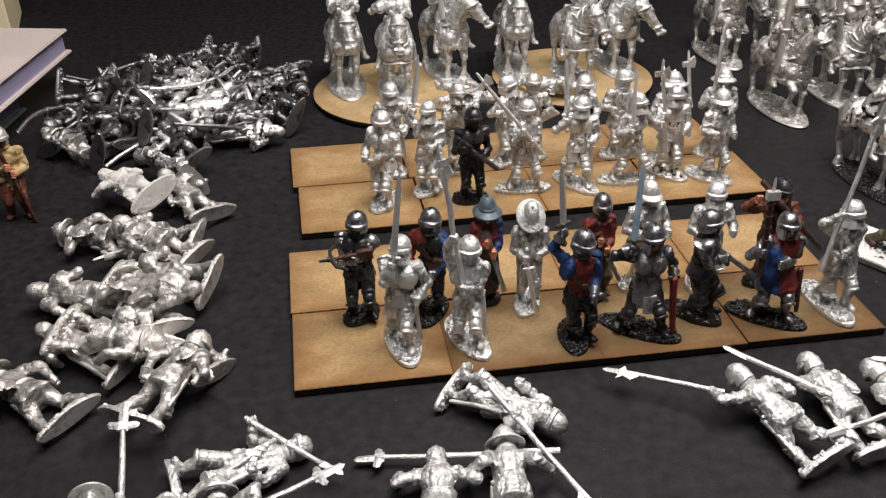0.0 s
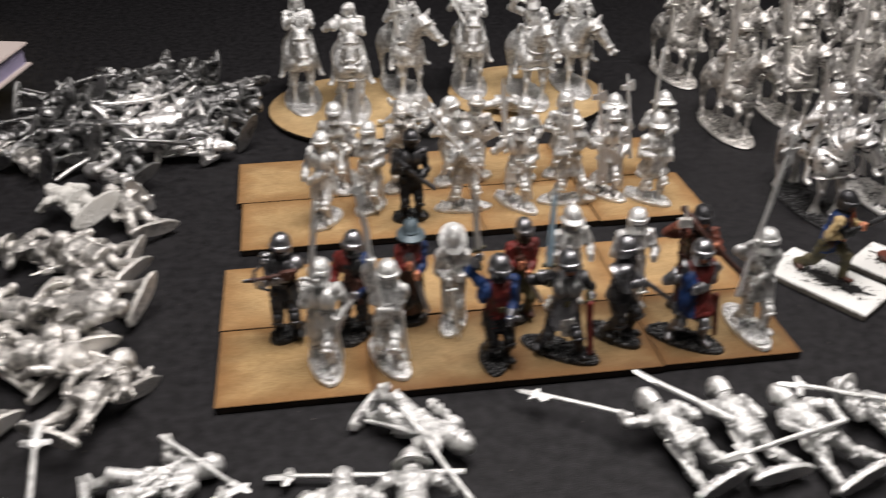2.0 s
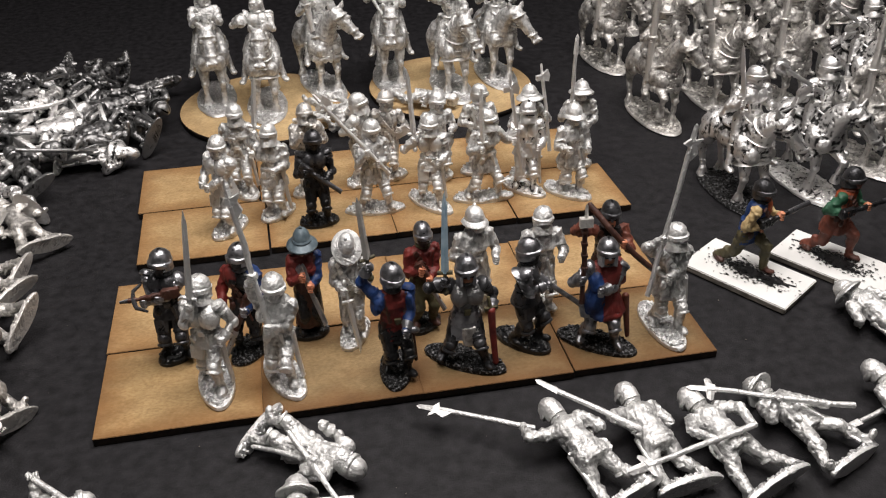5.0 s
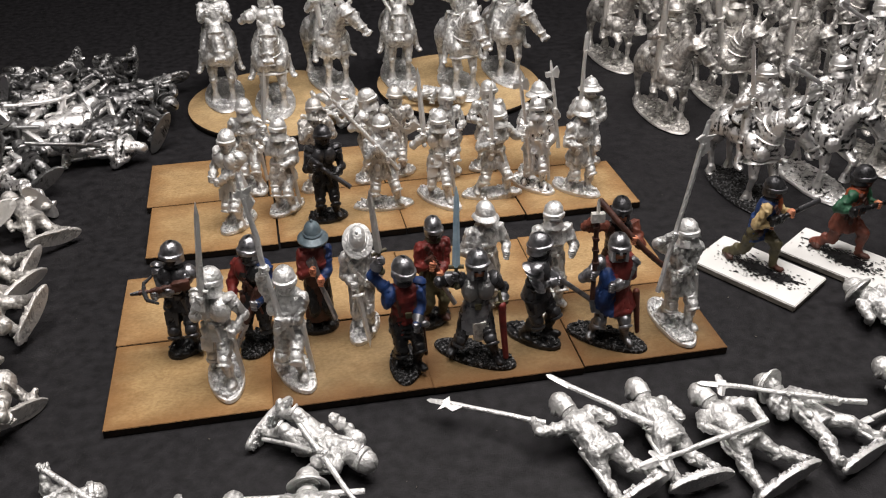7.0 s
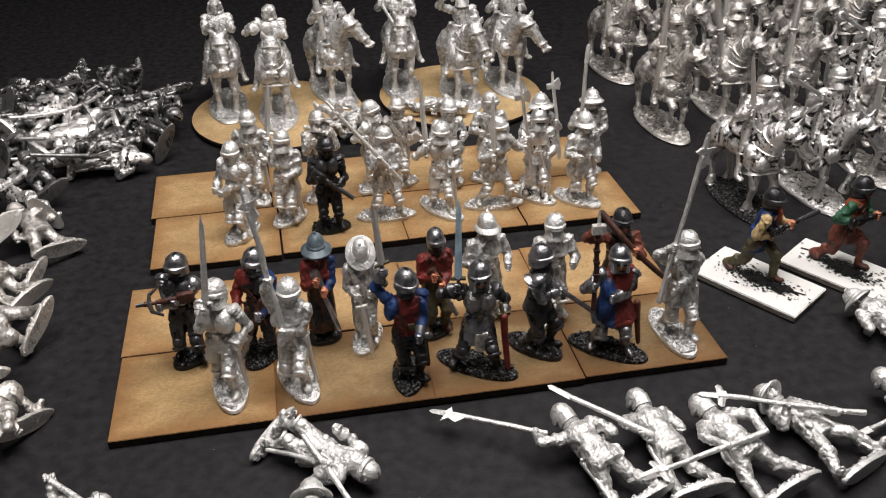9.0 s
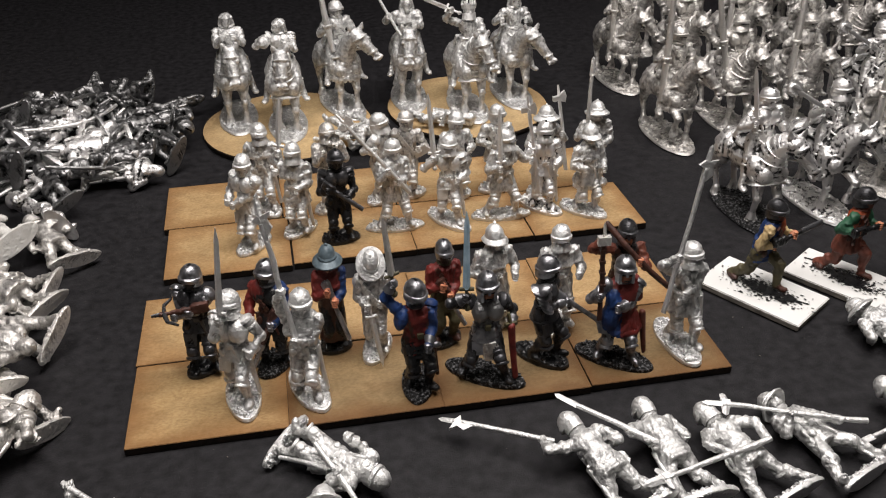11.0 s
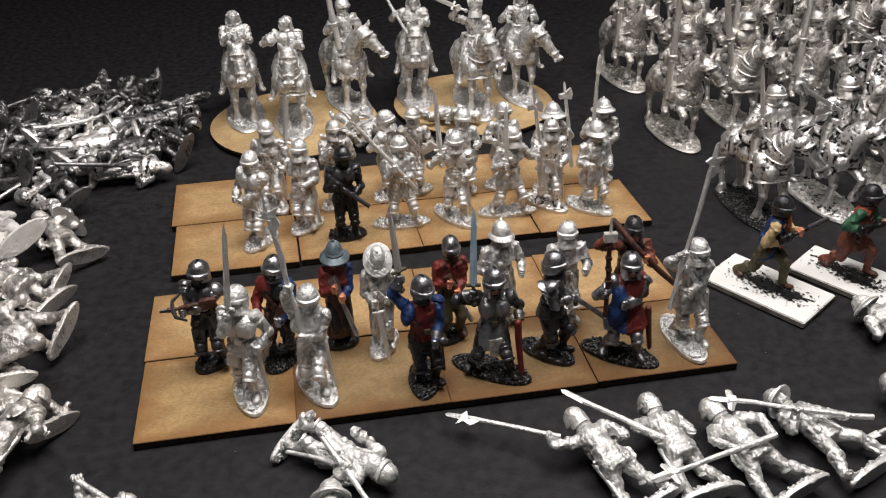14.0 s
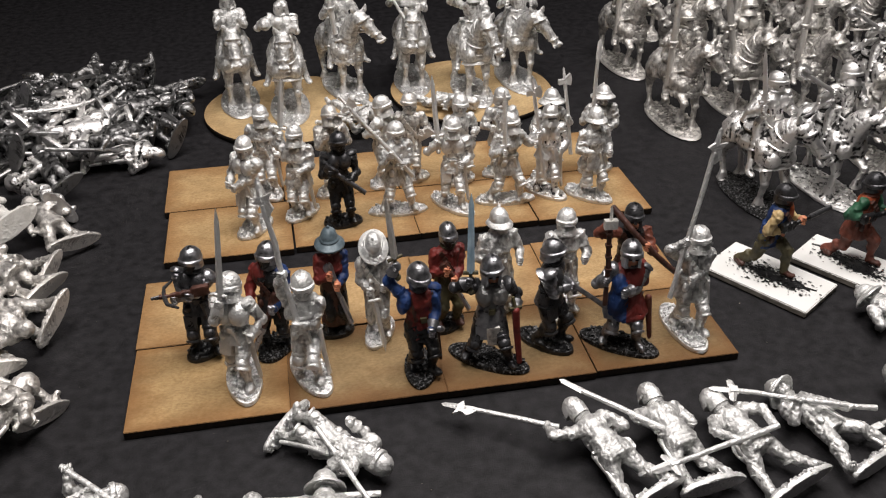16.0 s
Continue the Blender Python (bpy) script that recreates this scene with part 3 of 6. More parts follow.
def soldier(c, feet=((-2.6, 0.5), (2.8, -1.5)), rh=(-4.5, -4, 17), lh=(3.5, -4.5, 16), torso="plate", helm="sallet", head=(0, 0, 0), sway=(0, 0), twist=0,
            legs="plate", arms="plate", out=(-18, 18), base=(15, 8.5, 20), scabbard=1, buckler=0, cape=False, hip=13.2, stirrups=None, seed=1, dagger=True):
    """A foot soldier about 28 mm tall that faces -y; rh and lh are the places of the fists. Returns the head's place."""
    hipc = v3(sway[0] * 0.3, sway[1] * 0.3, hip)
    neck = v3(sway[0], sway[1], hip + 9.4)
    chest = hipc.lerp(neck, 0.66)
    T = turn3(0, 0, twist)
    up = axes(neck - hipc, (0, 1, 0)) if (sway[0] or sway[1]) else np.eye(3)
    Z = axes(neck - hipc)
    if stirrups:
        for s, f, o in ((-1, stirrups[0], out[0]), (1, stirrups[1], out[1])):
            leg(c, hipc + v3(s * 2.6, 0, -0.3), f, legs, "legs", "boots", o, (s * 0.5, -1, 0.35))
    else:
        for s, f, o in ((-1, feet[0], out[0]), (1, feet[1], out[1])):
            leg(c, hipc + v3(s * 1.75, 0, -0.4), (f[0], f[1], 2.35), legs, "legs", "boots", o)
        if base:
            ground_base(c, *base, "ground", seed)
    c.ball(hipc, (2.9, 2.2, 2.0), "skirt")
    c.limb(hipc + v3(0, 0, 1), chest, 2.3, 2.7, "torso")
    c.ball(chest, (3.7, 2.7, 3.6), "torso", T)
    c.ball(neck + v3(0, 0, -1.4), (3.4, 2.2, 1.5), "torso", T)
    c.limb(neck + v3(0, 0, -0.8), neck + v3(0, 0, 0.8), 1.7, 1.5, "torso")
    if torso == "plate":
        for s in (-1, 1):
            c.ball(np.array(chest) + T @ np.array((s * 1.5, -1.15, 0.5)), (2.2, 2.1, 2.5), "torso", None, True)
        c.lathe([(2.9, 0.3), (3.15, 0), (2.9, -0.3)], hipc + v3(0, 0, 2.6), "belt", Z, 24, sy=0.82, hard=True)
        for k in range(3):
            c.lathe([(3.0 + 0.28 * k, 0.7), (3.5 + 0.33 * k, -0.55), (2.6, -0.7)], hipc + v3(0, 0, 1.4 - 1.05 * k), "skirt", None, 26, sy=0.84, hard=True)
        for s in (-1, 1):
            c.slab(hipc + v3(s * 2.0, -2.6, -2.9), (1.45, 0.42, 1.5), "skirt", turn3(-14, 0, 6 * s), 1.15, True)
    elif torso == "coat":
        c.lathe([(3.2, 2.4), (3.5, 0.5), (4.2, -1.6), (4.5, -3.2), (3.0, -3.1)], hipc, "skirt", None, 48, 1.0, 0.84, (11, 0.13))
        c.lathe([(3.15, 0.45), (3.55, 0), (3.15, -0.45)], hipc + v3(0, 0, 2.4), "belt", None, 24, sy=0.84, hard=True)
        for k in range(-2, 3):
            c.limb(np.array(chest) + T @ np.array((k * 1.25, -2.3 + 0.16 * k * k, 1.6 + 0.5 * (k % 2))), np.array(hipc) + (k * 0.75, -2.45 + 0.12 * k * k, 2.6), 0.5, 0.3, "torso")
    elif torso == "tabard":
        c.ball(chest + v3(0, -0.2, -0.6), (3.95, 3.0, 3.9), "torso", T)
        c.lathe([(3.2, 2.6), (3.7, 0.5), (4.2, -1.8), (4.4, -3.4), (3.0, -3.3)], hipc, "torso", None, 48, 1.0, 0.85, (9, 0.11))
        c.lathe([(3.2, 0.4), (3.6, 0), (3.2, -0.4)], hipc + v3(0, 0, 2.3), "belt", None, 24, sy=0.84, hard=True)
    elif torso == "jack":
        for k in range(6):
            c.lathe([(3.0, -0.45), (3.45 - 0.06 * k, 0), (3.0, 0.45)], hipc + v3(0, 0, -2.4 + 1.15 * k), "torso", None, 24, 1.05, 0.8, (7, 0.05))
        c.ball(chest, (3.8, 2.8, 3.4), "torso", T)
    elif torso == "robe":
        c.lathe([(3.0, 3.2), (3.5, 0.5), (4.0, -4), (4.3, -9.6), (3.0, -9.6)], hipc, "skirt", None, 48, 1.0, 0.85, (11, 0.12))
        c.lathe([(3.0, 0.4), (3.5, 0), (3.0, -0.4)], hipc + v3(0, 0, 2.4), "belt", None, 24, sy=0.84, hard=True)
    if arms == "puff" and not cape:
        for k in range(7):
            f = k / 6
            c.slab(np.array(neck) + T @ np.array((-2.6 + 5.0 * f, -2.1 - 1.0 * math.sin(math.pi * f), -1.2 - 6.4 * f)), (0.55, 0.28, 0.55), "belt", T @ turn3(0, 38, -14 + 28 * f), 1.0, True)
    if dagger and not stirrups:
        c.ball(hipc + v3(-2.3, -2.3, 0.4), (0.95, 0.7, 1.1), "belt", None, True)
        c.rod(hipc + v3(0.8, -2.9, 2.2), hipc + v3(2.2, -3.1, -2.6), 0.5, 0.22, "scabbard")
        c.slab(hipc + v3(0, -2.85, 2.35), (0.6, 0.3, 0.5), "hilt", None, 1.0, True)
    for s in (-1, 1):
        c.limb(np.array(neck) + T @ np.array((s * 2.6, -1.4, -1.2)), np.array(hipc) + (s * 1.7, -2.35, 2.4), 0.34, 0.3, "belt")
        c.slab(hipc + v3(s * 2.9, -1.2, 1.4), (0.55, 0.5, 0.75), "belt", turn3(0, 0, 30 * s), 0.8)
    c.slab(hipc + v3(0, -2.75, 2.45), (0.75, 0.3, 0.6), "hilt", None, 1.0, True)
    if cape:
        c.lathe([(2.0, 0.9), (3.5, -0.9), (4.6, -3.6), (4.3, -4.4), (2.6, -3.0)], neck + v3(0, 0.2, -0.4), "cloth2", turn3(0, 0, 20), 40, 1.08, 0.8, (9, 0.09))
    c.lathe([(1.9, -0.5), (2.25, 0), (1.9, 0.5)], neck + v3(0, 0, 0.1), "collar", None, 18, hard=True)
    for s, h in ((-1, rh), (1, lh)):
        sh = Vector(np.array(neck) + T @ np.array((s * 3.75, 0, -1.6)))
        arm(c, sh, h, arms, "sleeve_r" if s < 0 else "sleeve_l", "glove", (s * 0.8, 0.6, -1.0))
    if scabbard:
        a, b = hipc + v3(3.4 * scabbard, -1.4, 1.4), hipc + v3(4.9 * scabbard, -1.2, -10.2)
        c.limb(a, b, 0.72, 0.5, "scabbard", True)
        c.rod(a, a + (a - b).normalized() * 3.4, 0.38, 0.38, "scabbard", False)
        c.ball(a + (a - b).normalized() * 3.6, 0.65, "scabbard")
        c.limb(a + v3(-0.5, -1.5, 0.4), a + v3(0.5, 1.5, 0.3), 0.36, 0.36, "scabbard")
    if buckler:
        p, r = hipc + v3(3.2 * buckler, -2.4, -0.2), turn3(80, 0, 30 * buckler)
        c.lathe([(2.6, -0.3), (2.7, 0.1), (1.2, 0.5), (1.0, 1.0), (0.4, 1.2)], p, "glove", r, 18)
    hp = neck + v3(0, -0.3, 2.9)
    helmet(c, helm, hp, turn3(head[0] - 13, head[1], head[2]), "helm", "face")
    return hp


def pole(c, hand, way, up, down, kind, m="shaft", tip="blade"):
    """A staff weapon through the fist: up mm above it along way, down mm below."""
    h, w = Vector(hand), Vector(way).normalized()
    a, b = h - w * down, h + w * up
    c.rod(a, b - w * (0 if kind == "spear" else 0.5), 0.66, 0.58, m)
    m3 = axes(w, (0, 1, 0.2))
    if kind == "spear":
        c.blade(b - w * 0.3, b + w * 5.5, 0.85, 0.35, tip)
    elif kind == "bill":
        c.blade(b, b + w * 5, 0.8, 0.4, tip)
        c.sheet([(-0.5, -3.2), (0.7, -3.2), (2.3, -1.6), (1.4, 0.2), (2.6, 1.9), (0.4, 1.2), (-0.5, 1.4), (-1.9, 0.2), (-0.5, -0.4)], 0.32, tip, b, m3)
    elif kind == "axe":
        c.blade(b, b + w * 3.6, 0.55, 0.45, tip)
        c.sheet([(0, -1.5), (2.0, -2.4), (2.6, -0.6), (2.0, 1.2), (0, 0.3)], 0.34, tip, b, m3)
        c.slab(b + Vector(m3 @ np.array((-1.3, 0, -0.5))), (1.0, 0.65, 0.65), tip, m3, hard=True)
    elif kind == "hammer":
        c.slab(b, (1.5, 0.85, 0.95), tip, m3, hard=True)
        c.blade(b, b + w * 4.2, 0.5, 0.4, tip)
    elif kind == "star":
        c.blade(b - w * 1.0, b + w * 5.5, 1.1, 0.6, tip)
        c.slab(b, (0.8, 0.7, 0.9), tip, m3, hard=True)
        for s in (-1, 1):
            c.blade(b, b + Vector(m3 @ np.array((s * 3.2, 0, 0.5))), 1.0, 0.6, tip, w)
    elif kind == "mace":
        c.ball(b, (1.7, 1.7, 1.9), tip, m3)
        for k in range(6):
            a2 = k * math.pi / 3
            c.slab(b + Vector(m3 @ np.array((1.6 * math.cos(a2), 1.6 * math.sin(a2), 0))), (0.7, 0.25, 1.4), tip, m3 @ turn3(0, 0, 60 * k), hard=True)


def sword(c, hand, way, length=17, m="blade", side=(1, 0, 0)):
    h, w = Vector(hand), Vector(way).normalized()
    s = Vector(side) - w * Vector(side).dot(w)
    s.normalize()
    c.rod(h - w * 2.6, h + w * 1.8, 0.42, 0.42, "hilt")
    c.ball(h - w * 2.9, 0.75, "hilt", hard=True)
    c.rod(h + w * 1.8 - s * 1.7, h + w * 1.8 + s * 1.7, 0.45, 0.45, "hilt")
    c.blade(h + w * 1.9, h + w * length, 0.88, 0.72, m, s)


def bow(c, hand, way, length=26, bulge=(0, -1, 0), m="shaft"):
    h, w = Vector(hand), Vector(way).normalized()
    o = Vector(bulge).normalized()
    pts = []
    for k in range(13):
        f = k / 6 - 1
        pts.append(h + w * (f * length / 2) - o * (f * f * 0.15 * length))
    for a, b in zip(pts, pts[1:]):
        c.limb(a, b, 0.78, 0.74, m, True)


def gun(c, a, b, m="shaft", prod=True):
    """A crossbow or hand gun from its butt at a to its nose at b."""
    a, b = Vector(a), Vector(b)
    w = (b - a).normalized()
    m3 = axes(w)
    c.rod(a, b, 0.85, 0.6, m, False, 8)
    c.slab(a + w * 1.0, (0.8, 1.2, 2.0), m, m3)
    if prod:
        s = Vector(m3[:, 0])
        for k in (-1, 1):
            c.rod(b - w * 1.2, b + s * 3.2 * k - w * 1.6, 0.62, 0.45, "blade")
            c.rod(b + s * 3.2 * k - w * 1.6, b + s * 5.6 * k - w * 3.6, 0.45, 0.3, "blade")
        c.rod(b - w * 0.5, b + w * 1.8, 0.5, 0.3, "blade")
    else:
        c.rod(b - w * 4, b + w * 3, 0.75, 0.7, "blade")


def horse(c, head=(0, 0), barding=True, step=0.0, seed=1, mane=True, lift=0):
    """A warhorse that faces -y. head: how far the muzzle swings in x, and drops; lift: which front leg is raised."""
    r = random.Random(seed)
    ground_base(c, 42, 15, 90, "ground", seed)
    c.ball((0, 3.0, 20.3), (5.4, 10.5, 5.3), "horse")
    c.ball((0, -5.6, 20.6), (4.9, 4.8, 5.8), "horse")
    c.ball((0, 11.6, 21.0), (5.6, 5.8, 5.6), "horse")
    for s in (-1, 1):
        c.ball((s * 2.2, -8.6, 19.2), (2.4, 2.2, 3.0), "horse")
        c.ball((s * 3.9, -5.2, 20.6), (2.0, 3.0, 4.6), "horse", turn3(-14, 0, 0))
        c.ball((s * 3.6, 12.0, 18.4), (2.5, 3.8, 4.8), "horse")
    poll = v3(head[0] * 0.55, -12.6 + 0.12 * abs(head[0]), 34.4 - head[1] * 0.7)
    nose = v3(head[0] * 1.55, -17.4 + 0.35 * abs(head[0]), 25.4 - head[1])
    base, crest = v3(0, -5.4, 23.0), v3(head[0] * 0.2, -7.2, 32.6 - head[1] * 0.3)

    def neck(f):
        return base.lerp(crest, f).lerp(crest.lerp(poll, f), f)
    for k in range(10):
        f = k / 9
        d = (neck(min(1, f + 0.05)) - neck(max(0, f - 0.05))).normalized()
        c.ball(neck(f) + v3(0, -0.6 * math.sin(math.pi * f), 0), (3.7 - 1.6 * f, 5.6 - 2.7 * f, 2.2), "horse", axes(d, (0, 1, 0)))
    d = (nose - poll).normalized()
    A = axes(d, (0, 1, 0))

    def at(x, y, z):
        return np.array(poll) + A @ np.array((x, y, z))
    ln = (nose - poll).length
    front = 1 if (A @ np.array((0, 1, 0)))[1] < 0 else -1
    begin = (len(c.soft[0]), len(c.hard[0]))
    c.ball(at(0, 0, 1.4), (2.1, 2.3, 2.4), "horse", A)
    for s in (-1, 1):
        c.ball(at(s * 0.8, -0.8 * front, 3.2), (1.35, 2.0, 2.5), "horse", A)
        c.ball(at(s * 1.55, 1.0 * front, 2.7), (0.62, 0.6, 0.9), "horse", A)
        c.ball(at(s * 1.95, 0.75 * front, 3.2), (0.36, 0.5, 0.55), "dark", A, True)
        c.ball(at(s * 0.95, 0.75 * front, ln - 0.4), (0.6, 0.6, 0.8), "horse", A)
        c.ball(at(s * 1.15, 1.05 * front, ln), (0.3, 0.28, 0.42), "dark", A, True)
        c.lathe([(0.55, 0), (0.95, 0.9), (0.6, 2.1), (0.1, 3.2)], poll + v3(s * 1.25, 0.5, 1.2), "horse", turn3(4, 15 * s, 0), 10, 1.0, 0.6)
    c.limb(at(0, 0.2 * front, 2.2), at(0, 0.1 * front, ln - 1.6), 1.8, 1.25, "horse")
    c.limb(at(0, 1.3 * front, 2.0), at(0, 0.9 * front, ln - 1.5), 0.75, 0.6, "horse")
    c.ball(at(0, 0, ln - 0.4), (1.5, 1.35, 1.3), "horse", A)
    c.ball(at(0, -0.9 * front, ln - 0.9), (1.0, 0.75, 1.2), "horse", A)
    for z, q in ((ln - 2.8, 1.62), (1.5, 2.35)):
        c.lathe([(q - 0.25, -0.4), (q + 0.2, 0), (q - 0.25, 0.4)], at(0, 0, z), "belt", A, 16, 1.0, 1.1)
    stretch(c, begin, (1.22, 1.2, 1.12), poll)
    for s in (-1, 1):
        a, b = Vector(at(s * 1.5, -0.3, ln - 2.6)), v3(s * 2.2, -2.6, 29.0)
        m = a.lerp(b, 0.5) + v3(s * 1.9, -0.6, -1.2)
        c.limb(a, m, 0.34, 0.34, "belt", True)
        c.limb(m, b, 0.34, 0.34, "belt", True)
        c.limb(at(s * 1.75, 0.3 * front, 1.6), at(s * 1.45, 0.4 * front, ln - 2.8), 0.3, 0.3, "belt", True)
        f = step * s
        up = s == lift
        for hind, ((hx, hy, hz), (kx, ky, kz), (fx, fy, fz)) in enumerate((((2.6, -6.4, 17.5), (2.7, -8.4 - f * 2, 10.4), (2.7, -7.8 - f * 3.4, 2.9)), ((3.2, 12.8, 17.5), (3.2, 15.0 + f, 10.8), (3.2, 13.2 + f * 2, 2.9)))):
            if up and not hind:
                (kx, ky, kz), (fx, fy, fz) = (2.7, -12.2, 13.6), (2.8, -10.6, 7.0)
            a, b, e = v3(s * hx, hy, hz), v3(s * kx, ky, kz), v3(s * fx, fy, fz)
            c.limb(a, b, 2.7 if hind else 2.1, 1.2, "horse")
            c.ball(b + v3(0, -0.2, 0), (1.35, 1.4, 1.6), "horse")
            c.limb(b, e + v3(0, 0, 1.2), 1.05, 0.85, "horse")
            c.ball(e + v3(0, 0, 1.0), (1.2, 1.3, 1.1), "horse")
            c.lathe([(1.75, -1.4), (1.3, 0.4), (0.8, 0.6)], e, "horse", None, 14)
    c.limb((0, 16.4, 24.0), (0, 19.6, 18.5), 1.3, 1.8, "mane")
    c.limb((0, 19.6, 18.5), (r.uniform(-1, 1), 19.6, 8), 1.8, 0.7, "mane")
    side = -1 if head[0] > 0 else 1
    if mane:
        for k in range(16):
            f = k / 15
            q = neck(0.12 + 0.86 * f) + v3(0, 3.4 - 2.0 * f, 1.6)
            x = side * (2.6 - 0.7 * f)
            c.limb(q, q + v3(x, r.uniform(-1.6, -0.4), r.uniform(-2.2, -1.2)), 0.75, 0.5, "mane")
            c.limb(q + v3(x, -0.8, -1.8), q + v3(x * 1.25, r.uniform(-1.6, 0.2), r.uniform(-5.0, -3.4)), 0.5, 0.28, "mane", k % 2 == 0)
        for k in range(4):
            c.limb(poll + v3(-0.6 + 0.4 * k, 0.4, 1.9), Vector(at(-0.6 + 0.4 * k, 1.8 * front, 2.0 + 0.3 * (k % 2))), 0.5, 0.28, "mane")
    c.lathe([(4.8, 0), (5.2, 0.8), (4.0, 1.4)], (0, 3.2, 24.8), "saddle", None, 18, 0.95, 1.0)
    c.slab((0, -2.2, 27.6), (3.2, 0.8, 2.4), "saddle", turn3(-14, 0, 0), 0.7)
    c.slab((0, 7.6, 27.8), (3.6, 0.8, 2.4), "saddle", turn3(16, 0, 0), 0.8)
    if barding and seed % 2 == 0:
        # steel plates: hooped neck, ridged chest and a face plate
        for k in range(6):
            f = 0.08 + 0.14 * k
            e = (neck(f + 0.05) - neck(f - 0.05)).normalized()
            c.lathe([(3.0 - 0.2 * k, -0.9), (4.0 - 0.3 * k, 0.1), (3.2 - 0.26 * k, 0.6)], neck(f), "barding", axes(e, (0, 1, 0)), 22, 0.96, 1.42, hard=k % 2 == 0)
        for k in range(4):
            q = 4.7 + 0.12 * k
            c.lathe([(q - 0.8, 1.1), (q + 0.2, -0.5), (q - 0.8, -0.9)], (0, -5.6, 21.0 - 1.9 * k), "barding", turn3(-16, 0, 0), 34, 0.98, 0.95, (5, 0.05), k % 2 == 1)
        c.lathe([(4.8, 3.2), (5.5, 0.8), (5.7, -2.6), (4.6, -2.8)], (0, 10.8, 20.6), "barding", None, 40, 0.95, 1.1, (9, 0.08))
        c.slab(at(0, 1.9 * front, 3.4), (1.2, 0.35, 2.6), "barding", A, 0.7)
        c.lathe([(0.8, -0.3), (0.95, 0), (0.3, 0.6)], at(0, 2.2 * front, 2.2), "barding", A @ turn3(-90 * front, 0, 0), 12, hard=True)
    elif barding:
        # a cloth trapper with a cut hem over chest and rump
        c.lathe([(3.2, 5.0), (4.5, 2.4), (4.9, -1.4), (5.1, -4.0), (3.8, -4.2)], (0, -5.8, 20.0), "barding", None, 48, 0.95, 1.0, (9, 0.12))
        c.lathe([(4.6, 3.8), (5.5, 1.6), (5.7, -2.4), (5.8, -4.4), (4.2, -4.4)], (0, 10.4, 20.4), "barding", None, 48, 0.95, 1.12, (9, 0.1))
        for k in range(11):
            a = math.pi * (0.96 + 1.08 * k / 10)
            c.slab((4.9 * math.cos(a), -5.8 + 4.9 * math.sin(a), 15.4), (0.9, 0.42, 1.1), "barding", turn3(0, 180, math.degrees(a) + 90), 0.35)
        for k in range(26):
            a, z = math.pi * r.uniform(1.0, 2.0), r.uniform(16.6, 22.6)
            q = 5.0 - 0.09 * (z - 15)
            c.ball((0.95 * q * math.cos(a), -5.8 + q * math.sin(a), z), (0.5, 0.5, 0.5), "barding", None, True)
        c.lathe([(4.4, 0.5), (4.9, 0), (4.4, -0.5)], (0, -5.4, 24.0), "belt", turn3(-22, 0, 0), 26)
    else:
        c.lathe([(5.0, -0.5), (5.5, 0), (5.0, 0.5)], (0, -5.0, 21.6), "belt", turn3(-20, 0, 0), 26, 0.95, 1.0)
        c.lathe([(5.6, -0.45), (6.0, 0), (5.6, 0.45)], (0, 10.8, 22), "belt", turn3(-50, 0, 0), 26, 0.95, 1.0)
    return poll


def stretch(c, start, k, about=(0, 0, 0)):
    """Stretch the lumps that were added since start by k about a point."""
    for s, n in zip((c.soft, c.hard), start):
        for i in range(n, len(s[0])):
            s[0][i] = (s[0][i] - np.array(about)) * np.array(k) + np.array(about)


PLAIN = ("torso skirt legs boots sleeve glove helm face hair belt collar scabbard cloth2 ground shaft blade hilt dark horse mane saddle barding rim").split()


def scheme(default, **other):
    d = {k: default for k in PLAIN}
    d["dark"] = BLACK
    d.update(other)
    d["rim"] = PEWTER if d["ground"] == GRAVEL else d["ground"]
    return d


# Bare figures: slits, eyes and nostrils get dark metal in place of shade.
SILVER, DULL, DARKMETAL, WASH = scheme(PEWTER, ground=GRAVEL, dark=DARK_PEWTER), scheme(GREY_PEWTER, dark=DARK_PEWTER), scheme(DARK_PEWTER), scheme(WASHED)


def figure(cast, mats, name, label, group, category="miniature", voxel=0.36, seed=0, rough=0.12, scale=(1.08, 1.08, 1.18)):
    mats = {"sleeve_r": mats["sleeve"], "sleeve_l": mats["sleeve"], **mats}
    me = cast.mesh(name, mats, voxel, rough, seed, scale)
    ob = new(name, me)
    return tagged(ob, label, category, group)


def stand(ob, x, y, z=2.2, turn=0, tip=0):
    ob.matrix_world = pose(x / 1000, y / 1000, z / 1000, tip, 0, turn)
    return ob


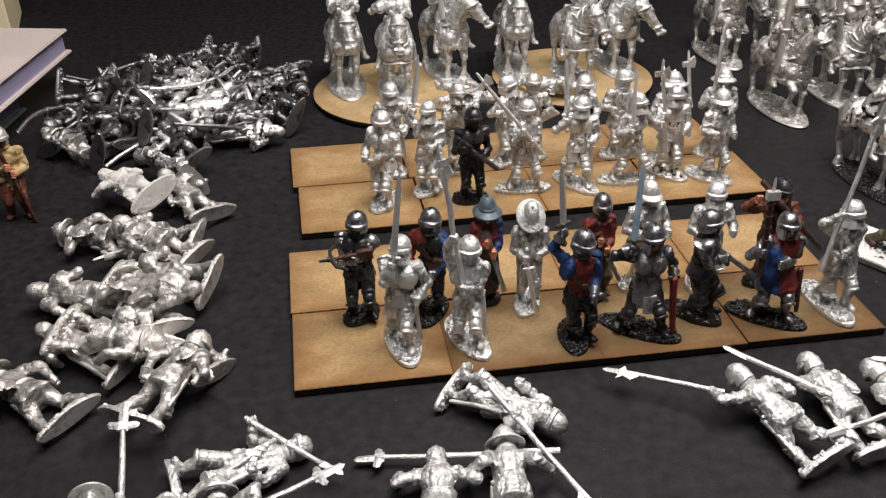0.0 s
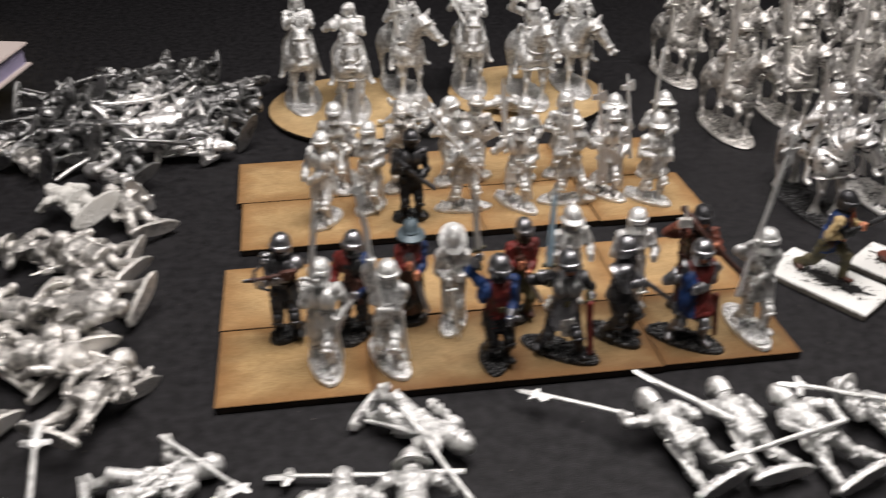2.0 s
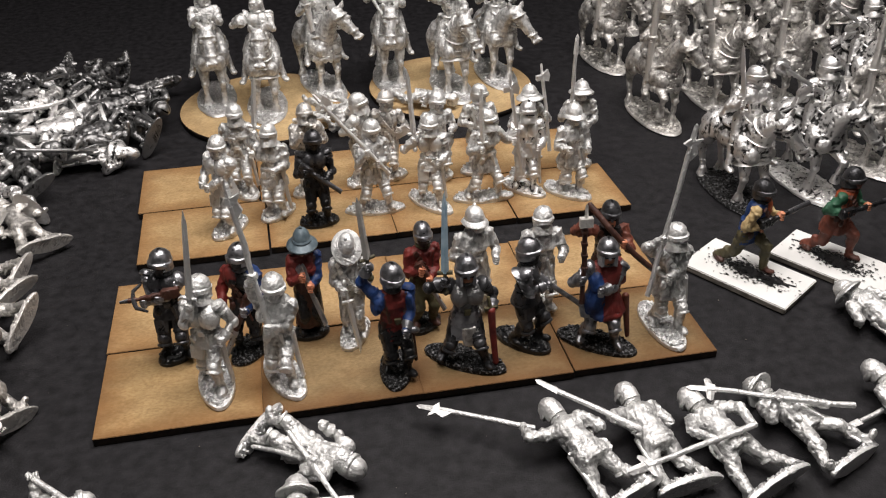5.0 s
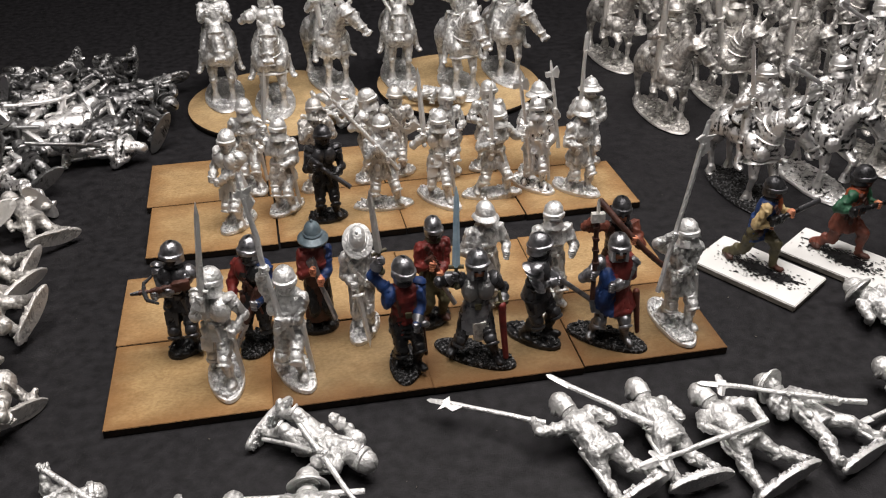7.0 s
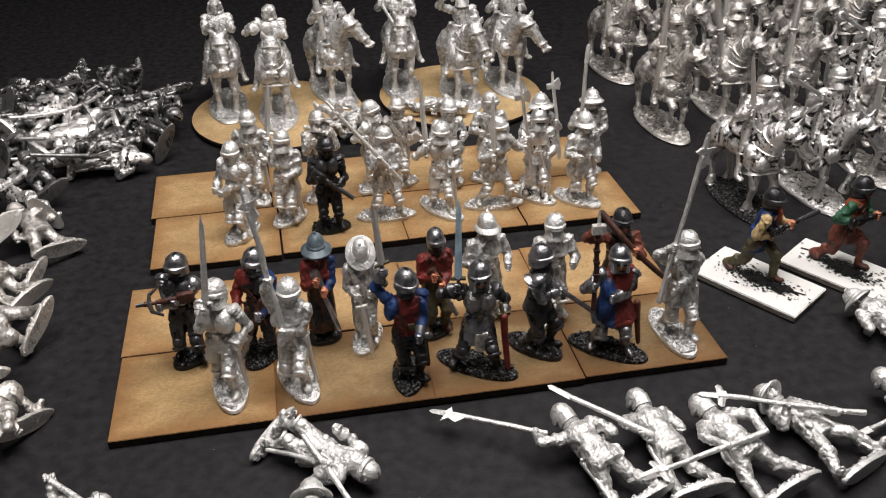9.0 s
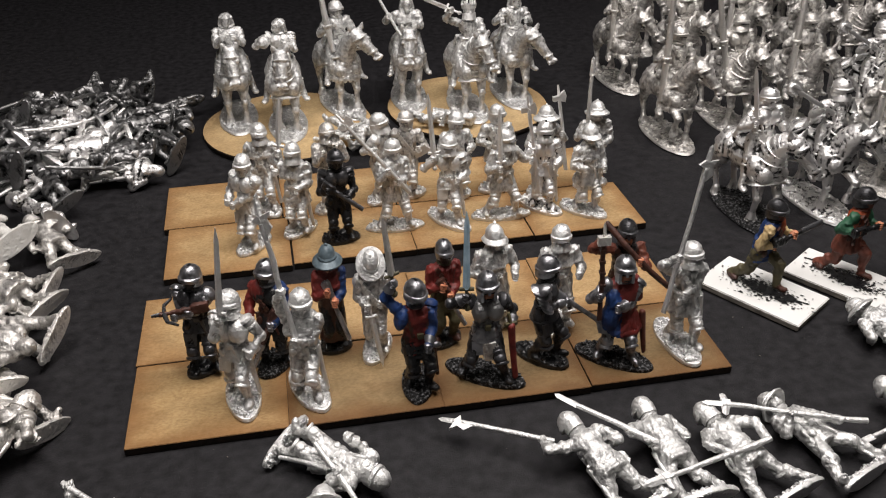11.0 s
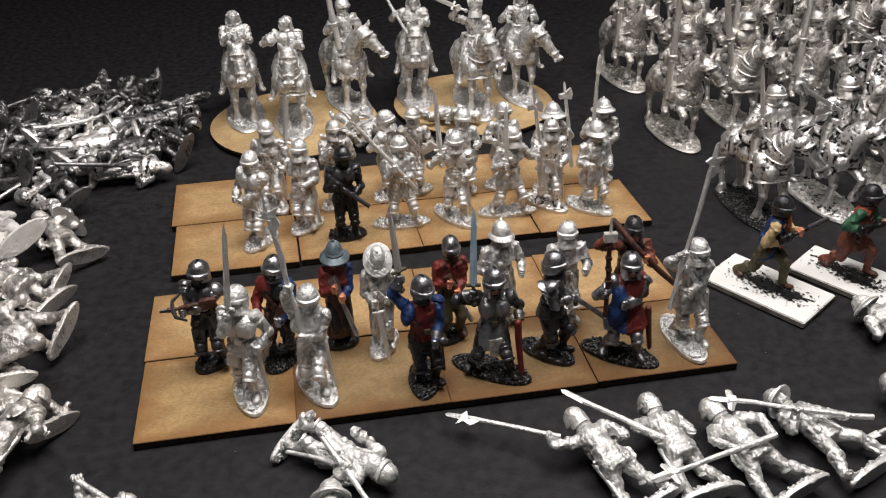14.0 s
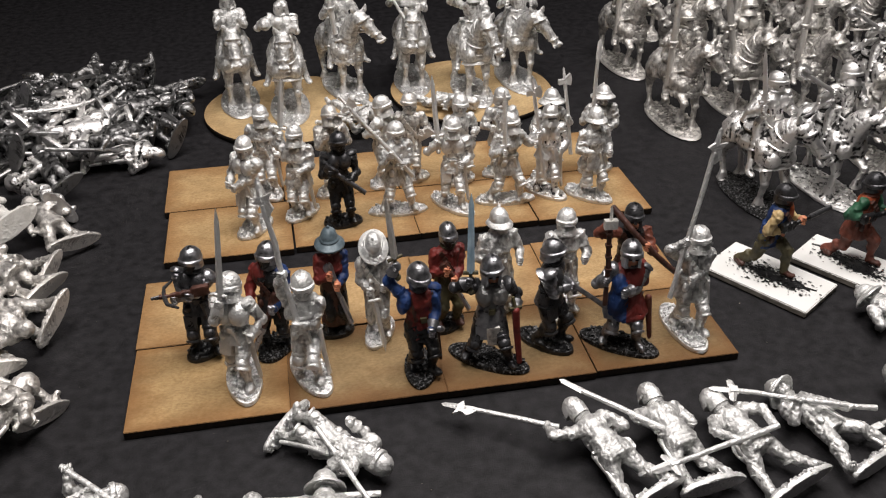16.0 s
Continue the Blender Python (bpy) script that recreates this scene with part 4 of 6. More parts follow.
def lay(ob, foot, head, roll=0, rest=0.0, rise=None):
    """Lay a figure down with its base at foot and its head towards head (mm); roll turns it about its own length; rest: the height it lies at.
    Unless rise is given it tips until both its base and its upper half touch."""
    n = len(ob.data.vertices)
    co = np.empty(n * 3)
    ob.data.vertices.foreach_get("co", co)
    co = co.reshape(-1, 3)
    flat = v3(head[0] - foot[0], head[1] - foot[1], 0).normalized()

    def turn(k):
        d = (flat + v3(0, 0, k)).normalized()
        s = d.cross(v3(0, 0, 1)).normalized()
        return Matrix((s, -s.cross(d), d)).transposed() @ Matrix.Rotation(radians(roll), 3, "Z")
    if rise is None:
        lo, hi = -0.2, 0.5
        low, up = co[co[:, 2] < 0.004], co[(co[:, 2] > 0.012)]
        for _ in range(14):
            rise = (lo + hi) / 2
            m = np.array(turn(rise)).T
            if (low @ m)[:, 2].min() < (up @ m)[:, 2].min():
                hi = rise
            else:
                lo = rise
    m = turn(rise)
    bottom = (co @ np.array(m).T)[:, 2].min()
    ob.matrix_world = Matrix.Translation((foot[0] / 1000, foot[1] / 1000, rest / 1000 - bottom)) @ m.to_4x4()
    return ob


def twin(ob, mats=None):
    """A copy of a one-mesh figure, with other materials if wanted."""
    o = copy_thing(ob, Matrix())
    if mats:
        o.data = ob.data.copy()
        for i in range(len(o.data.materials)):
            if o.data.materials[i] != BLACK:
                o.data.materials[i] = mats
    return o


# ---- painted and bare figures on the front bases ----
FRONT, BACK = "soldiers on the front bases", "soldiers on the back bases"
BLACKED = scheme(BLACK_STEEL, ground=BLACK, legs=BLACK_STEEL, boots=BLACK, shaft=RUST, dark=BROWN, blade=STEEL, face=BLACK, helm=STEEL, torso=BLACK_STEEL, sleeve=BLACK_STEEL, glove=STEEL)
ALLBLACK = scheme(BLACK, torso=BLACK_STEEL, sleeve=BLACK_STEEL, ground=BLACK, boots=BLACK, face=BLACK, shaft=BLACK_STEEL, blade=BLACK_STEEL, helm=BLACK_STEEL)
LIVERY = scheme(BLACK, torso=RED, skirt=BLACK, cloth2=RED, sleeve=BLUE, helm=STEEL, face=BLACK, glove=STEEL, blade=STEEL, shaft=BROWN, hilt=BROWN, scabbard=RUST, belt=BROWN, collar=STEEL, ground=GRIT, red=RED, blue=BLUE)
KNIGHT = scheme(STEEL, torso=DARK_PEWTER, skirt=STEEL, legs=BLACK_STEEL, boots=BLACK_STEEL, scabbard=RED, blade=ICE, hilt=OLIVE, face=SKIN, ground=GRIT, sleeve=BLACK_STEEL, glove=STEEL, tails=GREY_PEWTER)
GUNNER = scheme(RED, torso=BROWN, skirt=BROWN, sleeve=BLUE, cloth2=RED, helm=HAT_GREY, face=SKIN, glove=SKIN, shaft=BROWN, blade=STEEL, boots=BLACK, legs=BROWN, ground=BLACK, belt=BROWN, scabbard=BROWN)
GUNNER_B = scheme(OLIVE, torso=RED, skirt=OLIVE, sleeve=RED, cloth2=STEEL, helm=STEEL, face=BROWN, glove=SKIN, shaft=BROWN, blade=STEEL, boots=BROWN, ground=BLACK, belt=BROWN)
ARCHER = scheme(BROWN, helm=BLACK_STEEL, face=SKIN, glove=SKIN, sleeve=RUST, torso=BLACK, skirt=BLACK, boots=BLACK, ground=BLACK, shaft=BROWN, blade=STEEL)


def front_rank():
    g = FRONT
    c = Cast()
    soldier(c, ((-2.4, 0.5), (2.6, -1.0)), (-0.8, -4.6, 18.6), (-4.0, -5.0, 18.4), "plate", "sallet", (8, 0, -14), twist=-18, base=(13, 8, 40), scabbard=0, seed=1)
    gun(c, (2.6, -3.6, 19.4), (-7.4, -6.2, 19.8), "dark")
    stand(figure(c, dict(BLACKED, blade=BLACK_STEEL, sleeve=STEEL), "crossbowman", "black painted miniature crossbowman in ridged helmet", g, seed=1), 18.7, 28, turn=-4)

    c = Cast()
    soldier(c, ((-2.2, 3.4), (3.0, -3.4)), (-0.9, -4.0, 22.8), (4.6, -2.6, 14.4), "plate", "visor", (4, 0, -10), base=(24, 9.5, -62), scabbard=1, seed=2)
    for k in (-1, 1):
        c.ball((2.0 * k, -1.7, 19.2), (2.6, 2.4, 2.7), "torso", turn3(0, 14 * k, 0), True)
    sword(c, (-0.9, -4.0, 23.0), (0.10, 0.06, 1), 22)
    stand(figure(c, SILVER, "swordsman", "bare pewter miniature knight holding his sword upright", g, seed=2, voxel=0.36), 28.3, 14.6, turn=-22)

    c = Cast()
    soldier(c, ((-2.6, -1.5), (2.4, 1.5)), (-4.0, -4.4, 14.6), (1.4, -4.6, 14.0), "plate", "sallet", (4, 0, -14), arms="puff", twist=-14, base=(17, 9, 70), scabbard=0, seed=3)
    c.ball((-1.9, 0.2, 20.4), (2.6, 3.0, 2.9), "red")
    c.ball((2.0, 0.2, 20.0), (2.6, 3.0, 3.0), "blue")
    gun(c, (2.0, -3.4, 16.5), (-3.2, -6.0, 5.6), prod=False)
    stand(figure(c, dict(LIVERY, torso=BLACK, skirt=BLACK, sleeve_r=RED, sleeve_l=BLUE), "hand_gunner", "miniature soldier in red and blue livery with black legs", g, seed=3), 37.6, 26.3, turn=-16)

    c = Cast()
    soldier(c, ((-2.0, 2.5), (2.6, -3.0)), (-3.2, -2.8, 28.4), (-1.0, -4.8, 17.0), "jack", "sallet", (10, 0, 14), arms="puff", base=(22, 9.5, -58), scabbard=1, buckler=0, cape=True, seed=4, hip=12.2)
    pole(c, (-3.2, -2.8, 28.4), (-0.18, 0.12, 0.95), 16, 14, "bill")
    stand(figure(c, SILVER, "billman", "bare pewter miniature billman in ridged helmet and cape", g, seed=4, voxel=0.36), 45.4, 13, turn=-14)

    c = Cast()
    soldier(c, ((-2, 0), (2.2, -0.5)), (-1.6, -4.6, 18.6), (0.2, -5.4, 16.2), "robe", "kettle", (12, 0, -24), arms="puff", cape=True, base=(13, 8.5, 0), scabbard=0, dagger=False, seed=5, legs="cloth")
    gun(c, (-1.6, -3.6, 20.0), (2.0, -7.0, 9.6), "blade", prod=False)
    stand(figure(c, dict(GUNNER, sleeve_r=RED, sleeve_l=BLUE, torso=BROWN, skirt=BROWN, legs=BLACK), "hand_gunner", "painted miniature in grey kettle hat, red hood and blue sleeves", g, seed=5, scale=(0.92, 1.0, 1.18)), 53.5, 30, turn=8)

    c = Cast()
    soldier(c, ((-2.2, 1.5), (2.0, -1)), (-1.6, -4.2, 15.4), (2.2, -4.2, 16.4), "jack", "kettle", (46, 0, 4), arms="puff", sway=(-0.6, -0.8), base=(17, 9, 70), scabbard=0, dagger=False, seed=6, legs="boots")
    sword(c, (-1.0, -4.6, 15.0), (0.20, -0.25, -1), 15)
    stand(figure(c, SILVER, "swordsman", "bare pewter miniature archer in broad-brimmed iron hat", g, seed=6, scale=(0.94, 1.04, 1.16)), 65.2, 26.6, turn=-10)

    c = Cast()
    soldier(c, ((-1.8, 1.5), (2.0, -2.6)), (-5.0, 0.6, 28.6), (0.8, -5.6, 14.6), "jack", "sallet", (18, 0, 6), arms="plate", base=(17, 9, 70), scabbard=1, dagger=False, seed=7)
    c.ball((-3.9, -0.3, 19.8), (1.3, 2.5, 2.9), "blue", turn3(0, 20, 0))
    c.ball((3.5, -0.8, 18.8), (1.25, 2.6, 3.4), "blue", turn3(0, -12, 0))
    c.ball((2.9, -5.4, 14.6), (1.3, 0.9, 0.8), "glove", turn3(0, 20, 0), True)
    for k in range(3):
        c.lathe([(2.9, 0.5), (3.4 + 0.2 * k, -0.4), (2.6, -0.5)], (0, 0, 12.6 - 1.0 * k), "skirt", None, 24, sy=0.84, hard=True)
    sword(c, (-5.0, 0.6, 28.6), (-0.10, 0.05, 1), 16, "blade")
    stand(figure(c, dict(LIVERY, sleeve=BLUE, hilt=OLIVE, blade=GREY_PEWTER, scabbard=BROWN), "swordsman", "painted miniature in blue and red jacket raising a sword", g, seed=7, voxel=0.36), 73.6, 9.4, turn=12)

    c = Cast()
    soldier(c, ((-2.4, 0), (2.4, -1)), (-1.8, -4.2, 18.2), (0.0, -5.0, 15.8), "coat", "sallet", (8, 0, -12), arms="puff", base=(14, 8.5, 20), scabbard=0, dagger=False, seed=8, legs="cloth")
    gun(c, (-2.2, -3.6, 19.0), (2.2, -7.0, 11.0), prod=False)
    stand(figure(c, GUNNER_B, "hand_gunner", "painted miniature with red sleeves and grey ridged helmet", g, seed=8, scale=(0.96, 1.02, 1.18)), 84.2, 27, turn=10)

    c = Cast()
    soldier(c, ((-5.2, 1.2), (4.6, -2.8)), (-4.9, -2.4, 23.6), (5.8, -2.2, 15.0), "plate", "open", (6, 0, 4), base=(25, 9.5, -30), scabbard=0, dagger=False, seed=9, hip=12.8)
    for k in (-1, 1):
        c.ball((1.75 * k, -1.6, 19.0), (2.15, 2.1, 2.5), "torso", None, True)
    c.slab((0.6, -3.4, 9.4), (1.5, 0.5, 2.4), "tails", turn3(-8, 0, 0), 1.2)
    c.limb((5.4, -3.4, 15.6), (6.8, -4.6, 2.6), 0.95, 0.7, "scabbard", True)
    c.rod((5.4, -3.4, 15.6), (4.8, -2.6, 19.0), 0.4, 0.4, "hilt")
    c.slab((5.3, -3.2, 16.2), (1.6, 0.35, 0.35), "hilt", turn3(0, 8, 20), 1.0, True)
    sword(c, (-4.9, -2.4, 23.8), (-0.02, 0.05, 1), 20)
    stand(figure(c, KNIGHT, "knight", "painted steel-armoured miniature knight with red scabbard and pale blue sword", g, seed=9, voxel=0.36), 92, 9.8, turn=-6)

    c = Cast()
    soldier(c, ((-2.4, 0), (2.4, -1)), (-3.4, -4.2, 16.4), (3.6, -5.2, 16.6), "coat", "brim", (4, 0, -6), arms="puff", cape=True, base=(15, 8.5, 20), scabbard=0, seed=10)
    stand(figure(c, SILVER, "archer", "bare pewter miniature archer in brimmed hat and cape", g, seed=10), 99.4, 31.5, turn=10)

    c = Cast()
    soldier(c, ((-2.4, 1.6), (2.2, -2.8)), (1.6, -5.0, 17.6), (3.6, -4.4, 15.4), "plate", "sallet", (6, 0, 24), twist=26, base=(18, 9, -86), scabbard=0, dagger=False, seed=11)
    for k in range(5):
        c.lathe([(1.2, -0.5), (2.25 - 0.12 * k, 0), (1.3, 0.6)], (-3.9 + 0.25 * k, -0.6 - 0.5 * k, 21.2 - 1.2 * k), "sleeve_r", turn3(20, 10, 0), 18, hard=True)
    pole(c, (1.6, -5.0, 18.0), (0.42, -0.72, -0.55), 13, 5, "bill", "blade")
    stand(figure(c, dict(BLACKED, sleeve=STEEL), "halberdier", "black painted miniature halberdier lowering his weapon", g, seed=11), 109, 14, turn=40)

    c = Cast()
    soldier(c, ((-2.4, 0.5), (2.4, -1.6)), (-3.0, -4.6, 16.2), (3.6, -5.4, 17.2), "jack", "bevor", (4, 0, -6), arms="puff", base=(16, 9, 60), scabbard=0, cape=True, seed=12)
    stand(figure(c, SILVER, "soldier", "bare pewter miniature soldier in quilted jack", g, seed=12), 117.4, 28.2)

    c = Cast()
    soldier(c, ((-4.0, 1.0), (3.6, -2.2)), (-6.0, -3.4, 20.4), (-1.6, -5.2, 18.2), "tabard", "open", (4, 0, -4), arms="plate", base=(24, 9.5, -28), scabbard=0, dagger=False, seed=13, hip=13.2)
    c.soft = (c.soft[0], c.soft[1], [("red" if m == "torso" else m) for m in c.soft[2]])
    c.ball((-2.5, -1.9, 13.6), (2.7, 2.8, 4.4), "blue", turn3(0, 8, 0))
    c.ball((-2.4, -2.0, 18.0), (1.9, 2.2, 3.0), "blue")
    c.lathe([(3.2, 3.0), (4.5, 0.0), (5.9, -2.8), (5.8, -3.4), (3.4, -3.0)], (0.3, -0.2, 13.0), ("blue", "red", -0.6), None, 44, 0.95, 0.82, (7, 0.12))
    c.lathe([(2.0, 0.9), (3.6, -0.9), (4.8, -3.6), (4.6, -4.4), (2.6, -3.0)], (1.8, 0.6, 22.4), "red", turn3(0, 18, 0), 32, 1.0, 0.8, (6, 0.07), True)
    c.limb((5.6, -0.6, 13.6), (7.4, -0.4, 2.4), 0.85, 0.6, "scabbard", True)
    pole(c, (-6.0, -3.4, 20.4), (-0.03, 0.1, 1), 13.5, 6, "hammer")
    for k in range(4):
        c.slab((-6.1 - 0.09 * k, -3.2 + 0.28 * k, 23.2 + 2.8 * k), (0.72, 0.72, 0.3), "belt", None, 1.0, True)
    stand(figure(c, dict(LIVERY, legs=STEEL, boots=STEEL, sleeve=STEEL, face=SKIN, blade=GREY_PEWTER, hilt=OLIVE), "knight", "painted miniature knight in blue and red tabard with poleaxe", g, seed=13, voxel=0.36), 128.4, 9.4, turn=-8)

    c = Cast()
    soldier(c, ((-2.4, 0.5), (2.4, -1)), (-6.6, -2.0, 24.6), (2.6, -5.4, 20.0), "jack", "open", (4, 0, -8), arms="puff", base=(14, 8.5, 20), scabbard=0, dagger=False, seed=14)
    bow(c, (2.6, -5.8, 20.0), (0.70, -0.2, -0.66), 23)
    stand(figure(c, ARCHER, "archer", "painted brown miniature archer drawing his arm back", g, seed=14), 135.8, 26.4, turn=-6)

    c = Cast()
    soldier(c, ((-1.6, 2.6), (2.8, -3.2)), (-4.6, -2.8, 26.4), (-2.6, -4.8, 17.4), "coat", "visor", (2, 0, 14), arms="puff", base=(25, 9.5, -86), scabbard=1, seed=15)
    pole(c, (-4.6, -2.8, 26.6), (0.22, 0.14, 0.96), 21, 14, "bill")
    stand(figure(c, SILVER, "halberdier", "bare pewter miniature halberdier in skirted coat", g, seed=15, voxel=0.36), 148.2, 12.4)


front_rank()


def back_rank():
    g = BACK
    lab = "bare pewter miniature "

    def put(c, x, y, name, label, mats=SILVER, seed=0, turn=0):
        return stand(figure(c, mats, name, label, g, seed=seed), x, y, 2.2, turn)
    c = Cast()
    soldier(c, ((-1.6, 1), (2.0, -2.2)), (-4.8, -3.0, 15.2), (-2.4, -4.6, 15.2), "plate", "sallet", (6, 0, 18), base=(18, 9.5, 80), scabbard=0, seed=21, twist=-15)
    put(c, 32, 90, "soldier", lab + "soldier in breastplate", seed=21, turn=-24)
    c = Cast()
    soldier(c, ((-1.8, 1), (2.4, -2)), (-3.2, -3.0, 14.6), (4.4, -2.8, 13.6), "jack", "bevor", (8, 0, 14), arms="puff", base=(18, 9, -60), scabbard=1, cape=True, seed=22)
    put(c, 37.3, 114.5, "soldier", lab + "soldier with long sword at his side", seed=22, turn=-8)
    c = Cast()
    soldier(c, ((-1.8, 0), (2.2, -1.5)), (-4.6, 1.6, 24.4), (1.6, -4.8, 16.0), "coat", "visor", (4, 0, -10), arms="puff", base=(16, 9, 60), scabbard=1, cape=True, seed=23)
    sword(c, (-4.6, 1.6, 24.6), (0.10, 0.1, 1), 16)
    put(c, 47.8, 96.6, "swordsman", lab + "soldier in a wide cape with raised sword", seed=23, turn=-14)
    c = Cast()
    soldier(c, ((-2.4, 0), (2.6, -1)), (-2.8, -4.4, 18.0), (2.8, -5.0, 15.4), "plate", "sallet", (4, 0, 4), base=(14, 9, 10), scabbard=0, seed=24)
    gun(c, (-3.6, -3.8, 19.4), (4.6, -6.4, 14.0), prod=False)
    put(c, 61, 88.4, "hand_gunner", "glossy black painted miniature hand gunner", ALLBLACK, 24)
    c = Cast()
    soldier(c, ((-2.2, 0), (2.4, -1)), (-2.0, -4.4, 20.6), (3.0, -3.6, 17.4), "coat", "bevor", (0, 0, 0), arms="puff", base=(15, 9, 20), scabbard=0, seed=25)
    c.lathe([(0.6, 0), (0.8, 5), (1.4, 7), (2.1, 8), (1.7, 8.0), (1.0, 6.8)], (0, -2.0, 24.2), "blade", axes((0.1, -0.9, 0.3)), 18)
    put(c, 60, 110, "trumpeter", lab + "trumpeter with raised horn", DULL, 25, turn=6)
    c = Cast()
    soldier(c, ((-2.4, 0), (2.6, -1)), (-3.8, -3.6, 18.4), (2.6, -4.8, 16.0), "jack", "visor", (0, 0, 60), twist=30, arms="plate", base=(15, 9, 20), scabbard=0, seed=26)
    put(c, 78.5, 114, "soldier", lab + "armoured soldier looking aside", seed=26, turn=24)
    c = Cast()
    soldier(c, ((-4.0, 1), (4.2, -1.6)), (-2.4, -4.4, 20.6), (0.6, -5.0, 17.0), "coat", "sallet", (6, 0, 4), arms="puff", base=(22, 8.5, -10), scabbard=1, seed=27, cape=True)
    pole(c, (-2.4, -4.4, 20.8), (-0.62, 0.22, 0.75), 19, 9, "axe")
    put(c, 80, 92.4, "halberdier", lab + "halberdier in broad pleated coat", seed=27, turn=8)
    c = Cast()
    soldier(c, ((-2.2, 0), (2.4, -1)), (-3.8, -3.4, 17.4), (4.4, -4.6, 17.6), "jack", "sallet", (2, 0, -6), arms="puff", base=(15, 9, 20), scabbard=0, seed=28)
    c.slab((5.4, -4.8, 17.0), (3.4, 0.5, 1.3), "blade", turn3(0, -32, -10), 0.6, True)
    put(c, 88.3, 115, "soldier", lab + "soldier beside a wide blade", DULL, 28, turn=-12)
    c = Cast()
    soldier(c, ((-2.6, 2), (2.8, -3)), (-4.6, -2.6, 21.6), (3.0, -3.6, 15.4), "plate", "visor", (6, 0, -4), base=(22, 9, -48), scabbard=1, seed=29)
    sword(c, (-4.6, -2.6, 21.8), (-0.10, 0.1, 1), 19)
    put(c, 99.2, 92.4, "knight", lab + "knight in plate with raised sword", seed=29, turn=-10)
    c = Cast()
    soldier(c, ((-2.2, 0), (2.4, -1)), (-3.0, -4.4, 16.8), (3.4, -4.4, 17.4), "jack", "sallet", (4, 0, -10), arms="puff", base=(15, 9, 20), scabbard=0, buckler=1, seed=30)
    put(c, 105, 110, "soldier", lab + "soldier with small round shield", seed=30, turn=10)
    c = Cast()
    soldier(c, ((-4.6, 1.6), (4.2, -2.4)), (-3.2, -4.6, 18.2), (8.0, -4.2, 18.8), "coat", "bevor", (0, 0, 24), arms="puff", sway=(0.5, -0.5), base=(23, 8.5, -18), scabbard=0, seed=31, cape=True)
    sword(c, (-3.2, -4.6, 18.4), (0.0, 0.1, 1), 18)
    put(c, 117.7, 92.6, "swordsman", lab + "swordsman reaching out one arm", seed=31, turn=14)
    c = Cast()
    soldier(c, ((-2.2, 0), (2.4, -1)), (-3.6, -3.8, 17.0), (3.2, -4.4, 16.8), "coat", "sallet", (4, 0, 30), arms="puff", base=(15, 9, 20), scabbard=1, seed=32)
    put(c, 121, 113.4, "soldier", lab + "soldier in ridged helmet", seed=32)
    c = Cast()
    soldier(c, ((-2.2, 1), (2.6, -2)), (-4.0, -3.8, 20.6), (3.4, -4.6, 15.6), "plate", "visor", (4, 0, 0), base=(20, 9.5, -50), scabbard=1, seed=33)
    pole(c, (-4.0, -3.8, 20.6), (-0.16, 0.12, 1), 13, 13, "axe")
    put(c, 133.4, 96, "knight", "black-washed pewter miniature knight with poleaxe", WASH, 33, turn=-6)
    c = Cast()
    soldier(c, ((-2.2, 0), (2.4, -1)), (-3.4, -3.8, 17.0), (4.6, -3.6, 20.0), "coat", "kettle", (6, 0, 8), arms="puff", base=(15, 9, 20), scabbard=0, seed=34)
    pole(c, (4.6, -3.6, 20.2), (-0.14, 0.1, 1), 12, 12, "axe")
    put(c, 137.4, 108, "soldier", lab + "axeman in broad-brimmed iron hat", seed=34, turn=8)
    c = Cast()
    soldier(c, ((-2.0, 2), (2.4, -2.6)), (-3.0, -4.6, 16.4), (3.4, -4.6, 15.6), "coat", "brim", (4, 0, -4), arms="puff", base=(20, 9.5, -60), scabbard=1, seed=35, cape=True)
    put(c, 147.4, 90, "soldier", lab + "soldier in cape with long scabbard", seed=35, turn=12)
    c = Cast()
    soldier(c, ((-2.2, 0), (2.4, -1)), (-3.6, -3.6, 19.6), (2.6, -4.4, 16.0), "jack", "kettle", (4, 0, 10), arms="puff", base=(15, 9, 20), scabbard=0, seed=36)
    pole(c, (-3.6, -3.6, 19.6), (0.02, 0.06, 1), 18, 16, "spear")
    put(c, 156.8, 109, "spearman", lab + "spearman in iron hat", seed=36, turn=-10)


back_rank()


# ---- horsemen ----
RIDERS = "horsemen on the round bases"


def horseman(seed, head=(0, 0), barding=True, rh=(-5, -3, 33), lh=(2.4, -6.0, 33), helm="sallet", torso="plate", arms="plate", turn_head=(0, 0, 0), weapon=None, step=0.3, mane=True, cape=False, lift=0):
    c = Cast()
    horse(c, head, barding, step, seed, mane, lift)
    stretch(c, (0, 0), (1.24, 1.06, 0.98))
    start = (len(c.soft[0]), len(c.hard[0]))
    soldier(c, rh=rh, lh=lh, torso=torso, helm=helm, head=turn_head, arms=arms, sway=(0, 0.4), hip=28.2, stirrups=((-6.6, -4.0, 15.4), (6.6, -4.0, 15.4)), out=(-16, 16), base=None, scabbard=0, seed=seed, cape=cape)
    if weapon:
        k, w, u, d = weapon
        if k == "sword":
            sword(c, rh, w, u)
        elif k == "lance":
            a = Vector(rh)
            w = Vector(w).normalized()
            c.rod(a - w * d, a, 0.9, 1.15, "shaft")
            c.rod(a + w * 1.4, a + w * u, 1.2, 0.55, "shaft")
            c.lathe([(0.9, -1.2), (1.9, 1.0), (1.0, 1.4)], a, "shaft", axes(w), 14)
        else:
            pole(c, rh, w, u, d, k)
    stretch(c, start, (1.16, 1.12, 1.12), (0, 1, 27.5))
    return c


